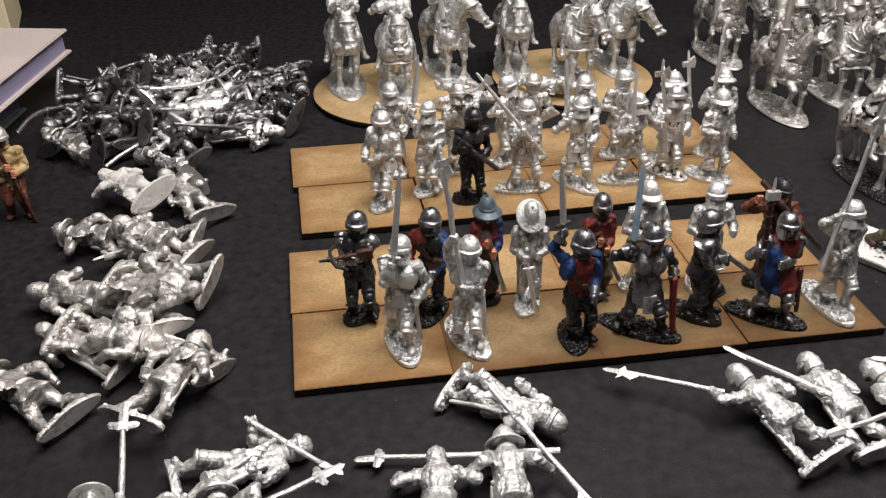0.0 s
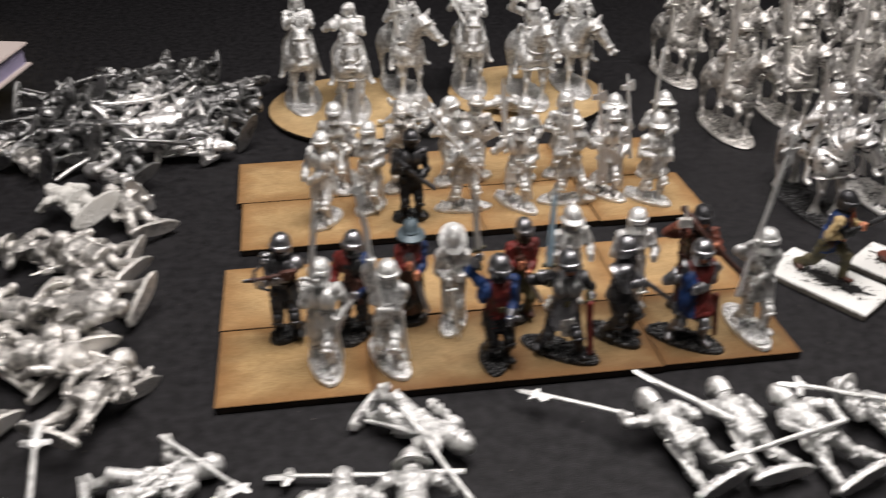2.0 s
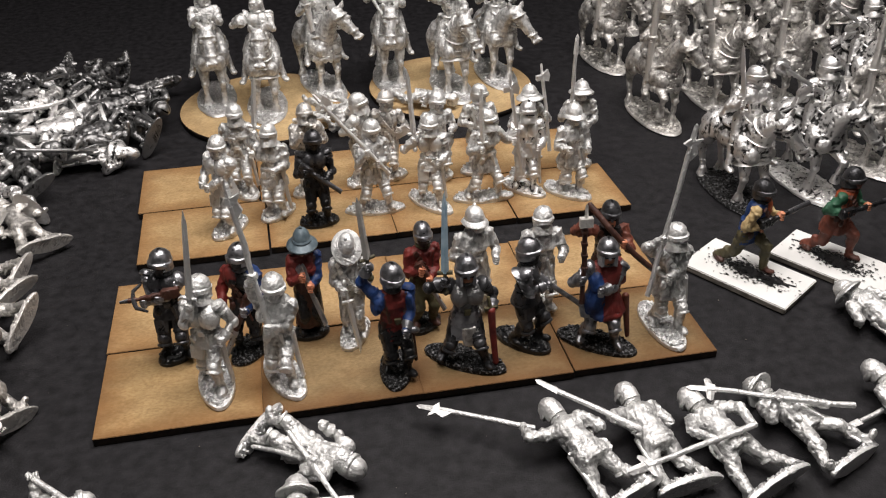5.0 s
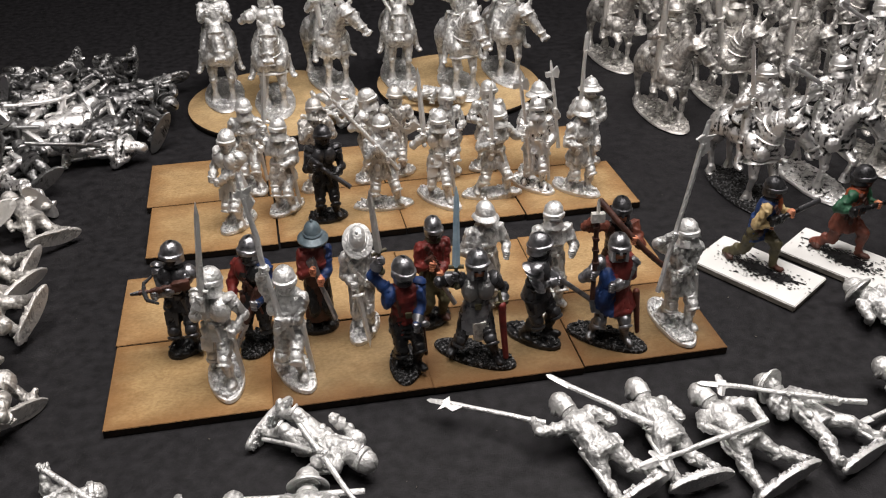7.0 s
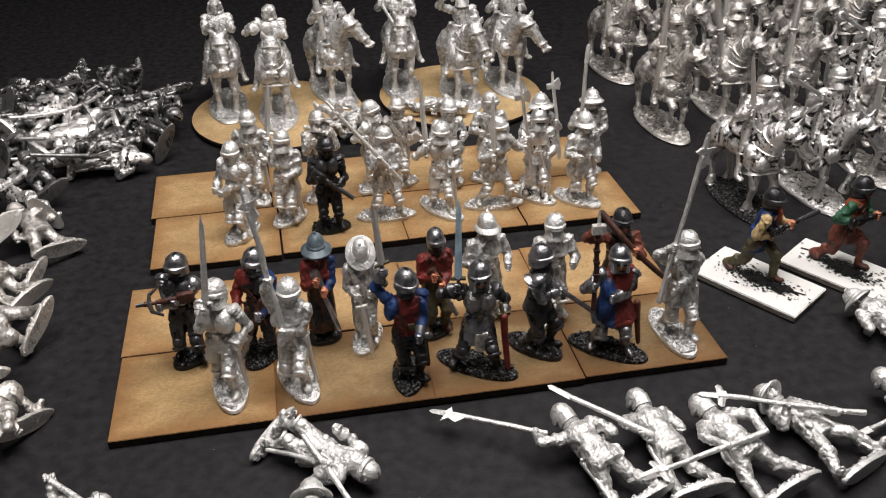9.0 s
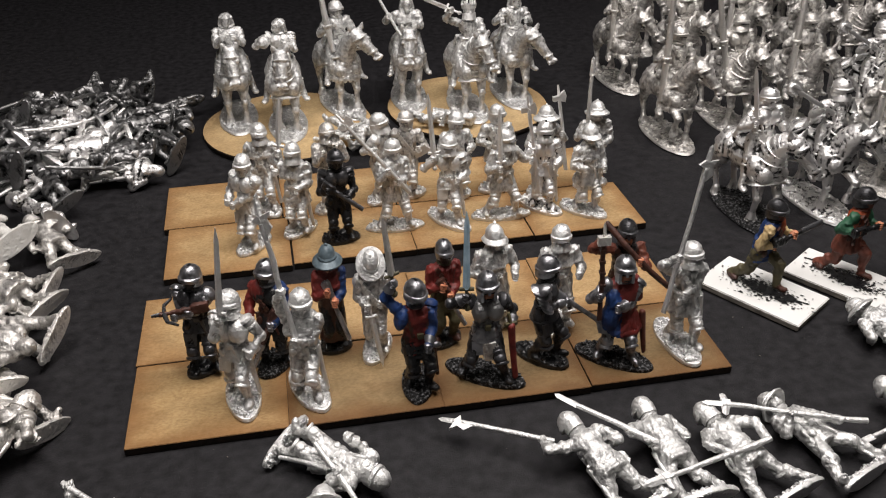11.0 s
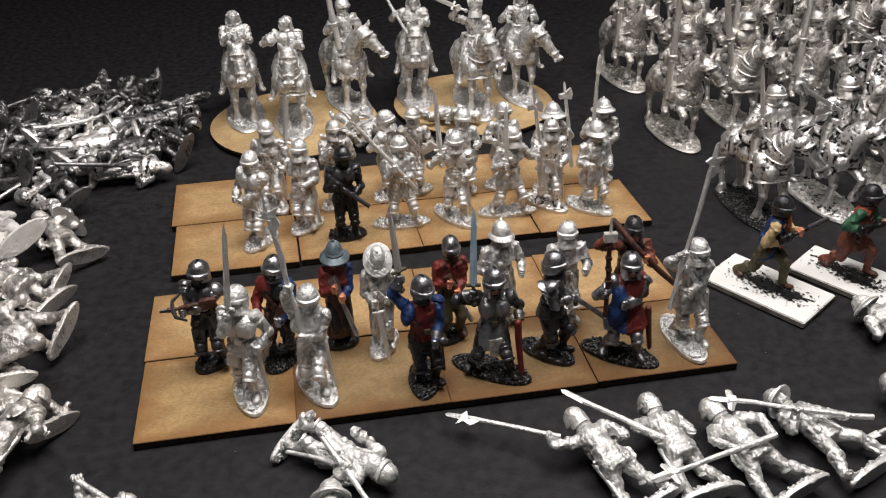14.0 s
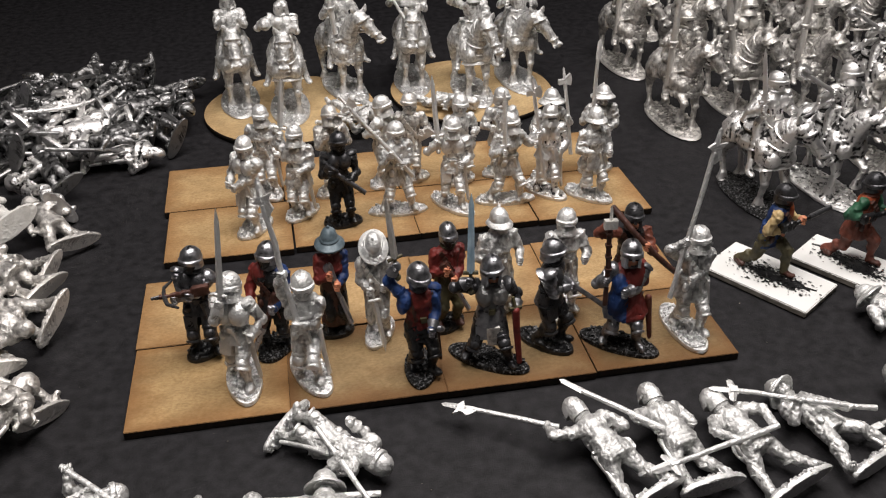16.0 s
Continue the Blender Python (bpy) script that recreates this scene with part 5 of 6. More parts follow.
def mounted():
    g = RIDERS
    lab = "bare pewter miniature "
    spec = [
        (dict(seed=41, head=(0.3, 2), barding=False, rh=(-1.6, -4.6, 35.4), lh=(2.0, -4.6, 35.2), helm="bare", torso="jack", arms="puff"), 27, 195, 2, "horseman with bare head and folded arms"),
        (dict(seed=42, head=(-0.5, 0), barding=True, rh=(-5.6, -2.8, 36.6), lh=(1.8, -5.0, 34.8), helm="bare", torso="plate", turn_head=(0, 0, -30)), 48, 183, 0, "horseman holding his helmet under one arm"),
        (dict(seed=43, head=(4.8, -1), barding=True, rh=(-4.8, -3.6, 35.0), lh=(3.4, -4.4, 33.8), helm="sallet", torso="jack", arms="puff", weapon=("lance", (-0.12, 0.1, 1), 32, 9)), 73, 200, 16, "lancer on an armoured horse"),
        (dict(seed=44, head=(-0.6, 2), barding=False, rh=(-6.8, -2.6, 36.6), lh=(2.2, -5.0, 34.0), helm="hair", torso="robe", arms="puff", weapon=("spear", (-0.5, 0.3, 0.9), 14, 14), cape=True), 104, 203, -4, "bearded robed horseman with a staff"),
        (dict(seed=46, head=(2.6, 1), barding=True, rh=(-6.6, -1.6, 41.5), lh=(2.4, -5.4, 34), helm="crown", torso="coat", arms="puff", weapon=("sword", (-0.85, 0.3, 0.35), 17, 0)), 128, 186, 3, "crowned horseman swinging a sword"),
        (dict(seed=45, head=(5.6, 4), barding=False, rh=(-5.4, -3.0, 34), lh=(3.2, -4.6, 34), helm="bare", torso="coat", arms="puff"), 151, 197, 2, "horseman on a horse lowering its head"),
    ]
    for kw, x, y, turn, label in spec:
        c = horseman(**kw)
        if kw["seed"] == 42:
            c.ball((-6.4, -4.2, 36.6), (2.6, 2.7, 2.6), "helm")
            c.lathe([(2.6, -0.3), (3.0, 0), (2.6, 0.4)], (-6.4, -4.2, 36.2), "helm", None, 16)
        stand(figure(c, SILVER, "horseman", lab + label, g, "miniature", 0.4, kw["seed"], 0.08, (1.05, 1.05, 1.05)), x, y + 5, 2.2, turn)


mounted()


def cavalry():
    """The block of horsemen on the bare cloth."""
    g = "cavalry block"
    kinds = [
        (horseman(51, (4.8, 0), True, (-5.6, -3.4, 33.0), (2.6, -5.2, 33.0), "sallet", "jack", "puff", (0, 0, 0), ("lance", (0.02, 0.05, 1), 34, 14), lift=-1), GREY_PEWTER, "bare pewter miniature lancer on an armoured horse"),
        (horseman(52, (4.2, 1), True, (-6.4, -2.0, 34.0), (2.4, -5.2, 33.0), "visor", "plate", "plate", (0, 0, -6), ("lance", (-0.22, 0.06, 1), 32, 12)), GREY_PEWTER, "bare pewter miniature knight with slanted lance"),
        (horseman(53, (3.4, 1.5), True, (-5.4, -3.0, 34.0), (2.6, -5.2, 33.4), "sallet", "coat", "puff", (0, 0, 10), ("lance", (0.03, 0.08, 1), 33, 12), cape=True), GREY_PEWTER, "bare pewter miniature lancer in a skirted coat"),
        (horseman(54, (5.2, 4), True, (-5.2, -3.2, 34.2), (2.6, -5.2, 33.4), "sallet", "plate", "plate", (4, 0, 4), ("sword", (-0.12, 0.1, 1), 17, 0)), WASHED, "black-washed pewter miniature knight with raised sword"),
        (horseman(55, (5.4, 4), False, (-6.6, -3.2, 36.4), (2.6, -5.2, 33.4), "visor", "coat", "puff", (4, 0, 6), ("mace", (-0.8, 0.2, 0.5), 12, 3), lift=1), WASHED, "black-washed pewter miniature knight swinging a mace"),
    ]
    masters = []
    for k, (c, mat, label) in enumerate(kinds):
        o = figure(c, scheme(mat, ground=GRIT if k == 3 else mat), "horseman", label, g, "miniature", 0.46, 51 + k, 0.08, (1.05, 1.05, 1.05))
        masters.append([o, False])
    places = [(0, 207, 213, 4), (0, 204.5, 148, 3), (1, 236, 158, 2), (2, 264, 153, 2), (3, 206, 81, 6), (4, 234, 83, 4),
              (1, 233, 204, 0), (2, 266, 213, 2), (0, 292, 196, 2), (2, 234, 262, 4), (0, 266, 270, 2), (1, 298, 256, 4), (1, 322, 205, 0), (4, 288, 138, 4),
              (2, 265, 96, 2), (2, 318, 150, 2), (0, 326, 258, 4), (2, 330, 296, 0), (0, 298, 350, 2), (1, 266, 352, 4), (1, 330, 120, 2)]
    for k, x, y, turn in places:
        o, used = masters[k]
        if used:
            o = copy_thing(o, Matrix())
        masters[k][1] = True
        stand(o, x, y, 0.0, turn)


cavalry()


# ---- painted pair on white card bases ----
def card_base(name, x, y, turn, sx, sy, label):
    bm = box_bm(-sx / 2, sx / 2, -sy / 2, sy / 2, 0, 0.0020, 0.00025)
    for f in bm.faces:
        f.material_index = 0 if f.normal.z > 0.9 else 1
    ob = link_mesh(name, bm, [CARD, CARD_EDGE])
    ob.matrix_world = pose(x / 1000, y / 1000, 0, 0, 0, turn)
    tagged(ob, label, "base", "white card bases")
    r = random.Random(int(x))
    bm = bmesh.new()
    for k in range(4):
        ox, oy, size = r.gauss(0, 0.0050), r.gauss(0, 0.0014), r.uniform(0.0013, 0.0024)
        ring = []
        for i in range(44):
            a = 2 * math.pi * i / 44
            q = size * (1 + 0.8 * noise.noise(v3(2.4 * math.cos(a) + k * 7, 2.4 * math.sin(a), x)) + r.uniform(-0.3, 0.35))
            ring.append((ox + 1.7 * q * math.cos(a), oy + 0.8 * q * math.sin(a)))
        bm.faces.new([bm.verts.new((p[0], p[1], 0.00208 + 0.00002 * k)) for p in ring])
    for i in range(1100):
        a, q = r.uniform(0, 6.28), abs(r.gauss(0, 0.42))
        px, py = q * 0.0150 * math.cos(a), q * 0.0064 * math.sin(a)
        s = r.uniform(0.00010, 0.0004) + max(0.0, 0.0010 * (0.45 - q) * r.random())
        b0, n = r.uniform(0, 6.28), 7
        bm.faces.new([bm.verts.new((px + 1.5 * s * r.uniform(0.5, 1.2) * math.cos(b0 + 6.283 * k / n), py + s * r.uniform(0.5, 1.2) * math.sin(b0 + 6.283 * k / n), 0.00217 + 0.0000003 * i)) for k in range(n)])
    tagged(link_mesh("paint_splash", bm, [BLACK], ob), "splashed black paint", "", "", "stuff")
    return ob


card_base("card_base", 185.4, 32.5, -56.7, 0.0340, 0.0205, "white corrugated card base splashed with black paint")
card_base("card_base", 214.6, 32.0, -56, 0.0345, 0.0192, "white corrugated card base splashed with black paint")


def painted_pair():
    g = "painted pair on white cards"
    c = Cast()
    soldier(c, ((-1.4, 6.4), (1.6, -6.4)), (-1.0, -4.4, 14.6), (3.6, -7.2, 17.4), "jack", "sallet", (8, 0, 6), twist=16, arms="puff", legs="cloth", base=None, scabbard=0, sway=(0.4, -2.2), seed=61, hip=11.6, out=(-30, 6))
    c.soft = (c.soft[0], c.soft[1], [("blue" if m == "torso" else m) for m in c.soft[2]])
    c.ball((3.0, -1.8, 18.4), (2.6, 2.8, 3.6), "red")
    gun(c, (-1.6, -5.2, 16.0), (9.4, -9.4, 18.4), prod=False)
    d = scheme(BLACK, helm=BLACK_STEEL, face=RUST, glove=SKIN, sleeve=CREAM, legs=OLIVE, boots=BROWN, red=ORANGE, blue=BLUE, skirt=OLIVE, shaft=BLACK, blade=BLACK_STEEL, belt=BROWN)
    stand(figure(c, d, "billman", "painted miniature billman with cream sleeves and blue jacket", g, seed=61), 184.2, 36.5, 0.8, 32)
    c = Cast()
    soldier(c, ((-1.6, 5.8), (1.8, -6.0)), (-4.6, -4.0, 16.4), (3.4, -6.8, 16.6), "coat", "sallet", (8, 0, 10), arms="puff", legs="cloth", base=None, scabbard=0, sway=(0.4, -2.0), seed=62, hip=11.8, out=(-30, 6))
    gun(c, (-5.6, -4.2, 16.6), (12.0, -10.0, 16.8), prod=False)
    d = scheme(RUST, helm=BLACK_STEEL, face=RUST, glove=SKIN, sleeve=GREEN, torso=ORANGE, skirt=RUST, boots=BROWN, legs=RUST, shaft=BLACK, blade=BLACK_STEEL, belt=BROWN)
    stand(figure(c, d, "billman", "painted miniature billman with green sleeves and rust hose", g, seed=62), 213.6, 37, 0.8, 32)


painted_pair()


PRIMER = make("pale_primer", (0.55, 0.54, 0.51), (0.66, 0.65, 0.62), (0.5, 0.7), 0.0, 300, 0.4, 1200)


# ---- figures lying on the cloth ----
def kit():
    """Foot figures that lie about, each built once."""
    out = []

    def keep(c, name, seed):
        out.append(figure(c, SILVER, name, "bare pewter miniature " + name.replace("_", " ") + " lying on the cloth", "loose figures", seed=seed, voxel=0.56, scale=(1.06, 1.06, 1.1)))
    c = Cast()
    soldier(c, ((-3.4, 0.5), (3.6, -0.5)), (-5.4, -3.6, 20.0), (3.8, -4.6, 17.0), "coat", "kettle", (0, 0, 0), arms="puff", legs="boots", base=(19, 5.6, 0), scabbard=1, seed=71)
    pole(c, (-5.4, -3.6, 20.0), (-0.35, 0, 1), 18, 8, "bill")
    keep(c, "billman", 71)
    c = Cast()
    soldier(c, ((-3.0, 0.5), (3.4, -0.5)), (-4.4, -4.4, 16.6), (4.0, -4.6, 19.0), "jack", "sallet", (0, 0, 0), arms="puff", legs="plate", base=(19, 5.6, 0), scabbard=1, buckler=-1, seed=72)
    pole(c, (-4.4, -4.4, 16.6), (0.75, 0, 0.66), 22, 6, "spear")
    keep(c, "spearman", 72)
    c = Cast()
    soldier(c, ((-3.6, 0.5), (3.4, -0.5)), (-3.4, -4.8, 18.6), (4.6, -3.8, 15.6), "coat", "sallet", (0, 0, 20), arms="puff", legs="boots", base=(19, 5.6, 0), scabbard=1, buckler=1, seed=73)
    pole(c, (-3.4, -4.8, 18.6), (0.9, 0, 0.35), 14, 12, "axe")
    keep(c, "axeman", 73)
    c = Cast()
    soldier(c, ((-3.4, 0.5), (3.4, -0.5)), (-4.8, -4.4, 18.4), (5.4, -3.4, 17.6), "jack", "hood", (0, 0, -20), arms="puff", legs="cloth", base=(19, 5.6, 0), scabbard=1, cape=True, seed=74)
    keep(c, "archer", 74)
    c = Cast()
    soldier(c, ((-3.0, 0.5), (3.4, -0.5)), (-3.0, -4.8, 18.0), (3.6, -5.0, 20.0), "jack", "sallet", (0, 0, 0), arms="puff", legs="cloth", base=(19, 5.6, 0), scabbard=0, seed=75)
    bow(c, (3.6, -5.2, 20.0), (0.3, 0, 1), 35, (0.8, -0.7, 0))
    keep(c, "bowman", 75)
    c = Cast()
    soldier(c, ((-3.4, 0.5), (3.4, -0.5)), (-4.4, -4.0, 17.0), (3.0, -4.8, 19.0), "plate", "visor", (0, 0, 0), legs="plate", base=(19, 5.6, 0), scabbard=1, seed=76)
    pole(c, (-1.0, -4.6, 18.0), (0.2, 0, 1), 24, 12, "star")
    keep(c, "halberdier", 76)
    c = Cast()
    soldier(c, ((-5.4, 0.5), (5.2, -0.5)), (-6.8, -1.2, 13.6), (4.6, 2.6, 17.6), "coat", "kettle", (0, 0, 10), arms="puff", legs="boots", base=(20, 5.6, 0), scabbard=1, seed=77)
    c.lathe([(2.9, -0.3), (3.0, 0.1), (1.5, 0.5), (1.3, 1.1), (0.4, 1.5)], (3.6, 3.6, 16.4), "glove", turn3(-82, 0, 20), 20)
    keep(c, "swordsman", 77)
    c = Cast()
    soldier(c, ((-4.8, 0.5), (5.0, -0.5)), (-5.6, -3.8, 19.4), (6.6, -1.4, 13.0), "jack", "sallet", (0, 0, -24), arms="plate", legs="plate", base=(20, 5.6, 0), scabbard=-1, buckler=1, seed=78)
    c.lathe([(2.9, -0.3), (3.0, 0.1), (1.5, 0.5), (1.3, 1.1), (0.4, 1.5)], (-1.6, 3.4, 18.6), "glove", turn3(-86, 0, -10), 20)
    keep(c, "soldier", 78)
    return out


KIT = kit()
TAKEN = [False] * len(KIT)


def drop(k, foot, head, roll=0, rest=0.0, rise=None, mat=None, group="", label=""):
    o = KIT[k]
    if TAKEN[k] or mat:
        o = twin(o, mat)
    else:
        TAKEN[k] = True
    lay(o, foot, head, roll, rest, rise)
    tagged(o, label, "", group)
    return o


def fallen(seed, foot, head, roll, arms_at, torso, helm, weapon=None, legs="boots", style="puff", rest=0.0, feet=((-4.6, 0.5), (4.6, -0.5)), buckler=0, scab=1, mats=SILVER, label="bare pewter miniature soldier lying on the cloth", group="figures lying in front of the bases", cape=False, base=(19, 5.8, 0), nod=0, rise=None):
    """A figure of its own lying on the cloth; weapon: fist, direction, length above, below, kind."""
    c = Cast()
    soldier(c, feet, arms_at[0], arms_at[1], torso, helm, (nod, 0, 0), arms=style, legs=legs, base=base, scabbard=scab, buckler=buckler, cape=cape, seed=seed)
    if weapon:
        pole(c, *weapon)
    return lay(figure(c, mats, "fallen_soldier", label, group, seed=seed, scale=(1.06, 1.06, 1.1)), foot, head, roll, rest, rise)


def loose():
    g = "figures lying in front of the bases"
    # four billmen side by side, face down, feet to the viewer
    fallen(91, (116, -45), (108, -24), 168, ((-4, -4, 18), (7.2, -1.0, 26.4)), "jack", "sallet", ((7.2, -1.0, 26.8), (0.66, 0.0, 0.75), 19, 3, "bill"), buckler=-1, rise=0.12)
    fallen(92, (130.5, -44), (125.5, -15), 184, ((-3.4, -4.2, 15.5), (5.4, 2.2, 16.0)), "jack", "sallet", ((5.4, 2.8, 16.0), (0.66, 0.02, 0.74), 17, 2, "spear"), rise=0.12)
    fallen(93, (149, -48), (139, -19), 176, ((-5, 2.6, 13), (5.0, 2.4, 14)), "jack", "sallet", ((4, 3.6, 13.0), (0.985, 0.03, 0.12), 18, 9, "star"), buckler=1, rise=0.12, feet=((-6.4, 0.5), (6.0, -0.5)), base=(21, 6, 0))
    fallen(94, (171, -44), (157, -13), 6, ((-4.5, -4.6, 18.6), (4.0, -4.8, 11.8)), "jack", "kettle", ((-4.5, -5.0, 18.9), (-0.75, 0.05, 0.66), 14, 17, "star"), feet=((-7.4, 0.5), (7.0, -0.5)), base=(21, 6, 0), rise=0.05)
    fallen(95, (214, -14), (204, 10), 170, ((-4, -4, 16), (4, -4, 18)), "jack", "kettle", None)
    fallen(96, (200, -47), (191, -24), 178, ((-3.4, -4.2, 15.5), (3.4, -4, 18)), "coat", "sallet", ((3.4, -3, 18.0), (0.95, 0.0, 0.1), 10, 12, "spear"))
    fallen(105, (60, 172), (70, 164), 40, ((-5, -3, 15), (5, -3, 17)), "jack", "sallet", None, rest=2.2, label="bare pewter miniature casualty lying on a round base", group="horsemen on the round bases", base=None)
    fallen(106, (98, 178), (120, 170), 160, ((-5, -3, 15), (7, -1, 20)), "jack", "bare", None, rest=2.2, label="bare pewter miniature casualty lying on a round base", group="horsemen on the round bases", base=None)
    # the halberdier on his back, and those near the edge
    fallen(97, (38, -5), (61, -26), 8, ((-5.0, -2.6, 15), (4.6, -3.4, 19)), "coat", "visor", ((4.6, -3.4, 19), (0.40, 0.25, 0.90), 24, 9, "bill"), "plate", "plate", feet=((-2.4, -1.5), (2.8, 0.5)))
    fallen(98, (43, -56), (46, -27), 180, ((-8.5, 0, 17.5), (8.5, 0, 17.5)), "jack", "kettle", None, feet=((-4.2, 0), (4.2, 0)))
    fallen(99, (27, -58), (30, -31), 176, ((-6.4, -2, 22), (7.8, -2, 23)), "coat", "hood", ((-2, -2, 27.5), (1, 0.0, 0.05), 14, 24, "star"), feet=((-4.0, 0), (4.0, 0)))
    fallen(100, (-27, -28), (-1, -21), 4, ((-8.8, -2.4, 18.5), (5.0, -4.4, 15)), "jack", "sallet", ((-8.8, -2.4, 18.5), (0.854, 0.02, 0.516), 19, 2, "spear"), "plate", "puff")
    fallen(101, (-40, -58), (-43, -28), 6, ((-4, -4.4, 15), (6, -5, 20)), "coat", "kettle", ((6, -5, 20), (0.04, -0.30, 0.95), 15, 5, "star"))
    fallen(102, (-14, -60), (-17, -32), 176, ((-7, 2.4, 16.2), (6.4, -2.4, 18)), "jack", "kettle", ((-7.4, 3.0, 16.3), (-0.966, 0.02, 0.257), 13, 6.5, "star"))
    fallen(103, (-28, -63), (-27, -34), 12, ((-7.0, -3.4, 20), (6, -3.4, 22)), "coat", "sallet", ((-4, -4.4, 22), (0.99, 0.05, 0.06), 5, 12, "spear"))
    fallen(104, (-132, 2), (-112, 12), 10, ((-4, -4.4, 16), (5, -5, 18)), "jack", "kettle", ((5, -5, 18), (0.0, 0.1, 1.0), 30, 5, "spear"))
    g = "heap of loose figures"
    drop(6, (-52, -3), (-77, 18), 180, group=g, mat=GREY_PEWTER)
    drop(7, (-37, -11), (-22, 15), 180, 3.5, group=g, mat=GREY_PEWTER)
    drop(3, (-41, 14), (-69, 33), 170, 0, group=g, mat=GREY_PEWTER)
    drop(6, (-33, 20), (-47, 49), 185, 6.0, group=g, mat=GREY_PEWTER)
    drop(7, (-43, 38), (-65, 46), 160, 2.0, group=g, mat=GREY_PEWTER)
    drop(2, (-27, 60), (-48, 74), 180, 3.0, group=g, mat=GREY_PEWTER)
    drop(6, (-19.5, 8), (-40, 22), 20, 0, group=g, mat=GREY_PEWTER)
    drop(3, (-49, 42), (-27, 30), 200, 7.0, group=g, mat=GREY_PEWTER)
    drop(7, (-22, 44), (-44, 56), 150, 0.0, group=g, mat=GREY_PEWTER)
    drop(6, (-59, 26), (-33, 14), 190, 5.0, group=g, mat=GREY_PEWTER)
    fallen(110, (-28, 70), (-76, 88), 160, ((-4, -3, 18), (5, -3, 19)), "coat", "hood", None, group=g, mats=DULL)
    fallen(111, (-42, 92), (-66, 118), 165, ((-4, -2, 21), (8.5, 0, 20)), "coat", "bare", None, group=g, rest=5.0, mats=scheme(PRIMER), label="pale grey primed miniature soldier lying in a heap", base=(21, 8.5, 0))
    fallen(112, (-31, 107), (-57, 136), 60, ((-4, -3, 18), (5, -3, 19)), "jack", "sallet", None, group=g, mats=WASH)
    fallen(113, (-68, 140), (-92, 160), 200, ((-4, -3, 18), (5, -3, 19)), "coat", "hood", None, group=g, cape=True, mats=DULL)
    drop(7, (-24, 88), (-42, 112), 190, 0.0, group=g, mat=GREY_PEWTER)
    drop(6, (-44, 73), (-74, 85), 170, 0.0, group=g, mat=GREY_PEWTER)
    g = "heap of dark archers"
    r = random.Random(3)
    n = 0
    for ring, (cnt, rad, rest) in enumerate(((12, 0.92, 0.0), (9, 0.62, 4.5), (7, 0.32, 8.0), (2, 0.1, 11.0))):
        for k in range(cnt):
            a = 2 * math.pi * k / cnt + ring
            x, y = -40 + 48 * rad * math.cos(a), 180 + 40 * rad * math.sin(a) + 6 * math.cos(a)
            b = a + r.choice((1.4, -1.4, 2.6, 3.4)) + r.uniform(-0.4, 0.4)
            dx, dy = math.cos(b), math.sin(b)
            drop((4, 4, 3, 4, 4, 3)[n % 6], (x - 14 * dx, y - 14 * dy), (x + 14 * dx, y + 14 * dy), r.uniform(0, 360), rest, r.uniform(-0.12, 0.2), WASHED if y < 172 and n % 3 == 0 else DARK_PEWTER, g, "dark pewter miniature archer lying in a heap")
            n += 1
    lab = "black-washed pewter miniature archer lying in a heap"
    drop(4, (-33, 123), (-46, 152), 150, 1.0, None, DARK_PEWTER, g, lab)
    drop(3, (-56, 143), (-74, 168), 200, 2.0, None, DARK_PEWTER, g, lab)
    drop(3, (-30, 152), (2, 145), 30, 0.0, None, WASHED, g, lab)
    drop(3, (-6, 172), (-22, 148), 170, 5.0, None, DARK_PEWTER, g, lab)
    drop(4, (-40, 150), (-20, 172), 200, 6.0, None, WASHED, g, lab)
    for o, t in zip(KIT, TAKEN):
        if not t:
            bpy.data.objects.remove(o)


loose()


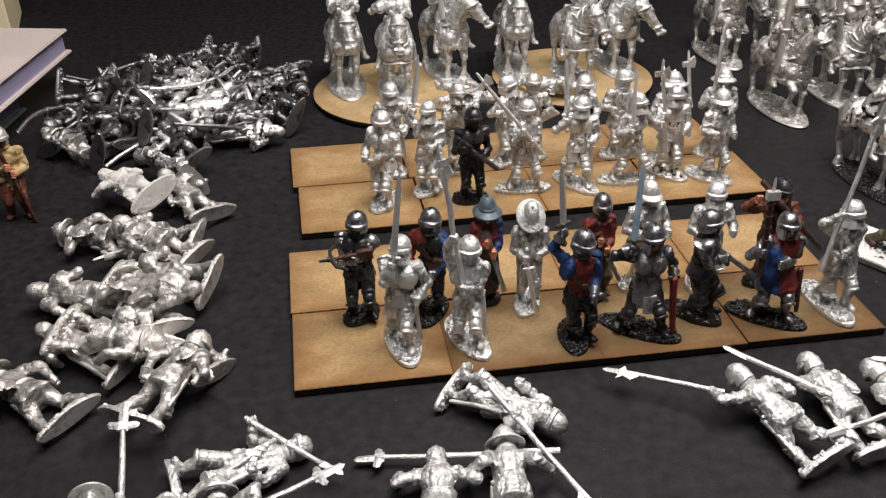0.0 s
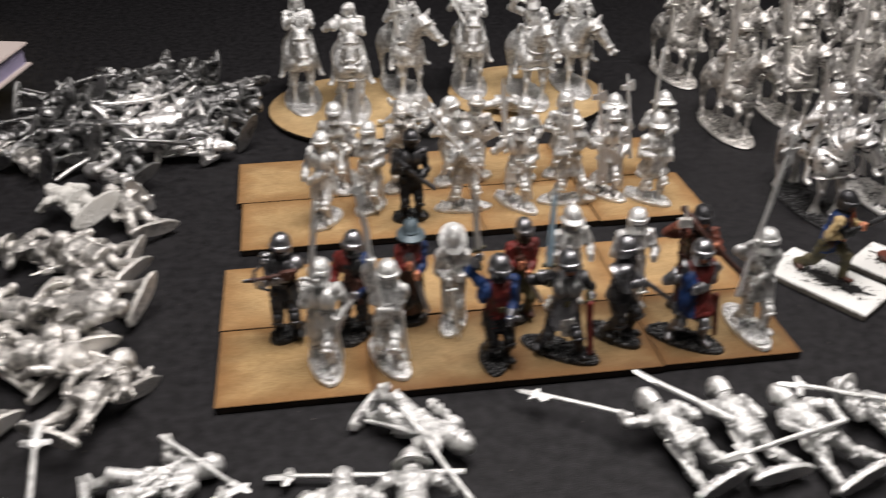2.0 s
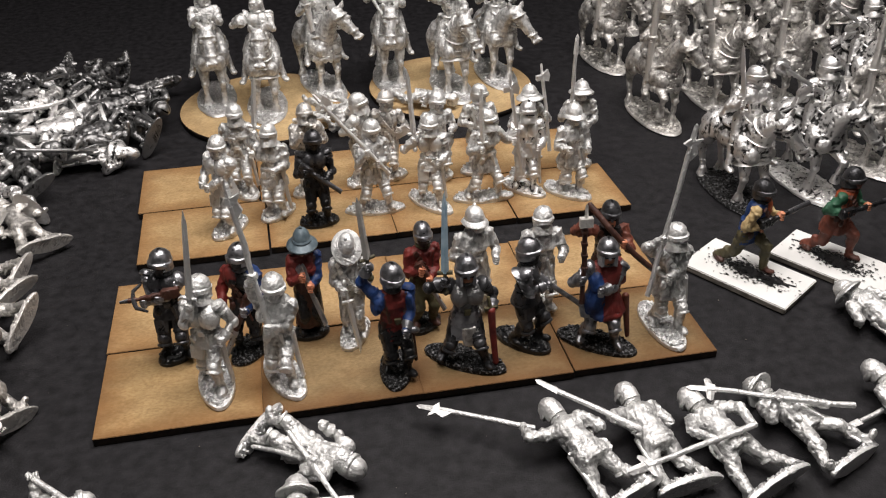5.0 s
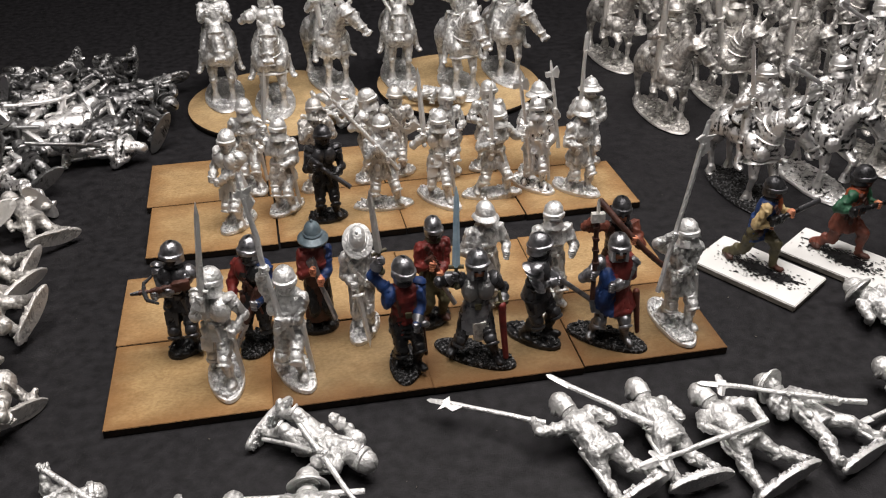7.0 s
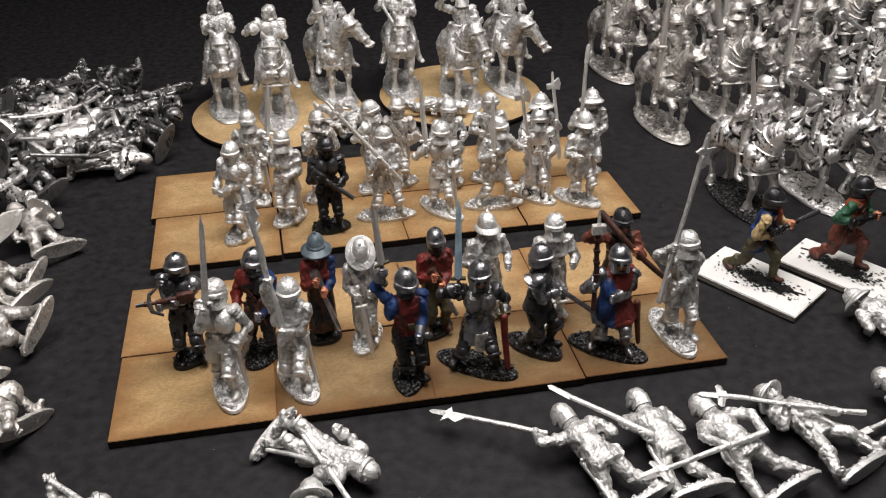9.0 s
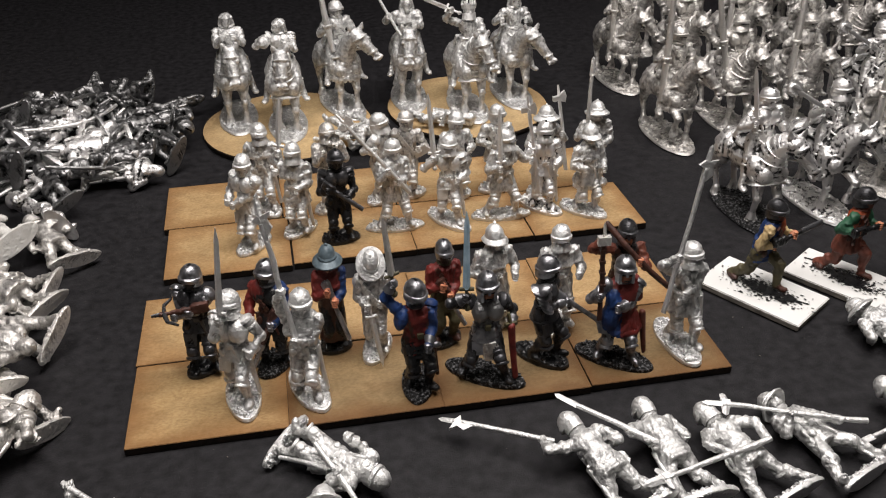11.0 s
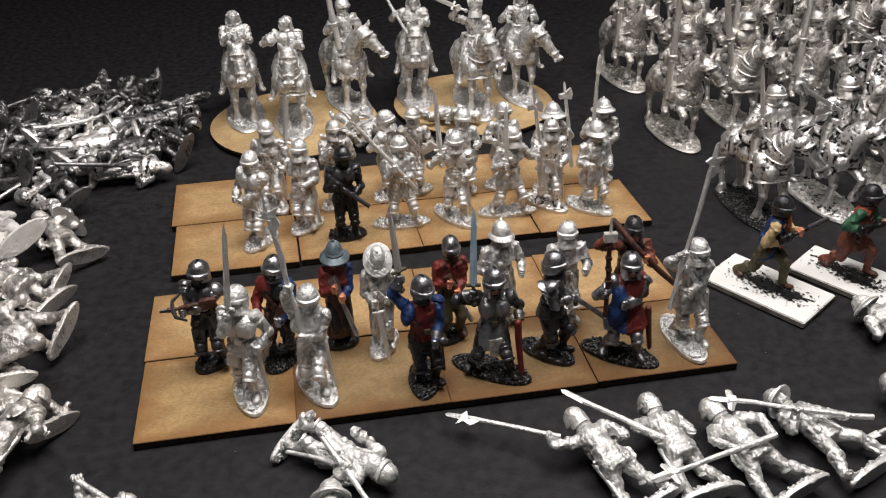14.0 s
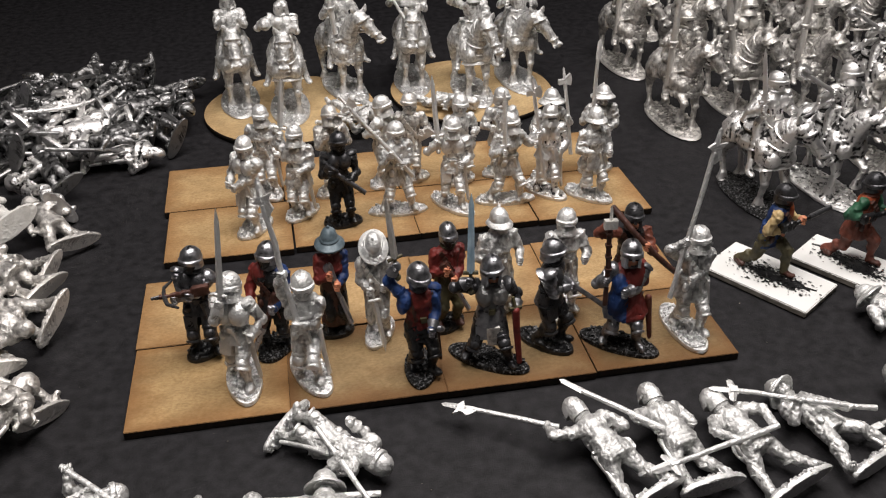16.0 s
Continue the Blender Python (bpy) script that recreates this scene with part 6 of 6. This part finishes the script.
# ---- painted spearman, books and box ----
def spearman():
    c = Cast()
    soldier(c, ((-2.4, 0), (2.4, -1)), (0.6, -4.4, 18.0), (2.0, -4.6, 16.0), "jack", "sallet", (4, 0, 10), arms="puff", legs="cloth", base=None, scabbard=0, seed=81)
    pole(c, (0.6, -4.4, 18.0), (-0.22, 0.1, 0.97), 26, 17, "spear")
    d = scheme(CREAM, helm=GREY_PEWTER, face=RUST, glove=SKIN, sleeve=CREAM, legs=RUST, boots=RUST, shaft=BROWN, blade=BLACK_STEEL, skirt=CREAM)
    stand(figure(c, d, "spearman", "painted miniature spearman in cream jack and rust hose", "loose figures", seed=81), -88.5, 106, -1.5, 10)


spearman()


def book(name, corner, turn, w, d, z, h, cover, label):
    """A closed book whose near right corner lies at corner (mm)."""
    b = tagged(new(name), label, "book", "stacked books")
    b.matrix_world = pose(corner[0] / 1000, corner[1] / 1000, z, 0, 0, turn)
    part("page_block", box_bm(-w + 0.004, -0.002, 0.002, d - 0.002, 0.0012, h - 0.0012), PAGES, b, "pale lilac page edges")
    part("back_cover", box_bm(-w, 0, 0, d, 0, 0.0012, 0.0004), cover, b)
    part("front_cover", box_bm(-w, 0, 0, d, h - 0.0012, h, 0.0004), cover, b)
    part("spine", box_bm(-w, -w + 0.0015, 0, d, 0.0012, h - 0.0012), cover, b)
    return b


def back_corner(x, y, d, turn):
    return (x + math.sin(radians(turn)) * d * 1000, y - math.cos(radians(turn)) * d * 1000)


book("green_book", back_corner(-107, 198, 0.19, -11.7), -11.7, 0.15, 0.19, 0.0, 0.008, GREEN_COVER, "closed grey-green book at the bottom of a stack")
book("red_book", back_corner(-111, 184, 0.18, -11.7), -11.7, 0.15, 0.18, 0.008, 0.0065, RED_COVER, "closed book with a red cover in a stack")
book("grey_book", back_corner(-91, 226, 0.21, -11.7), -11.7, 0.15, 0.21, 0.0145, 0.0105, COVER, "large closed book with pinkish grey cover and lilac pages")


def cream_box():
    b = tagged(new("carton"), "cream cardboard carton behind the books", "box")
    b.matrix_world = pose(-0.185, 0.300, 0, 0, 0, 10)
    part("body", box_bm(-0.05, 0.05, -0.03, 0.03, 0, 0.04, 0.0006), CREAM_BOX, b)
    part("lid", box_bm(-0.051, 0.051, -0.031, 0.031, 0.032, 0.046, 0.0006), CREAM_BOX, b)


cream_box()


lint()
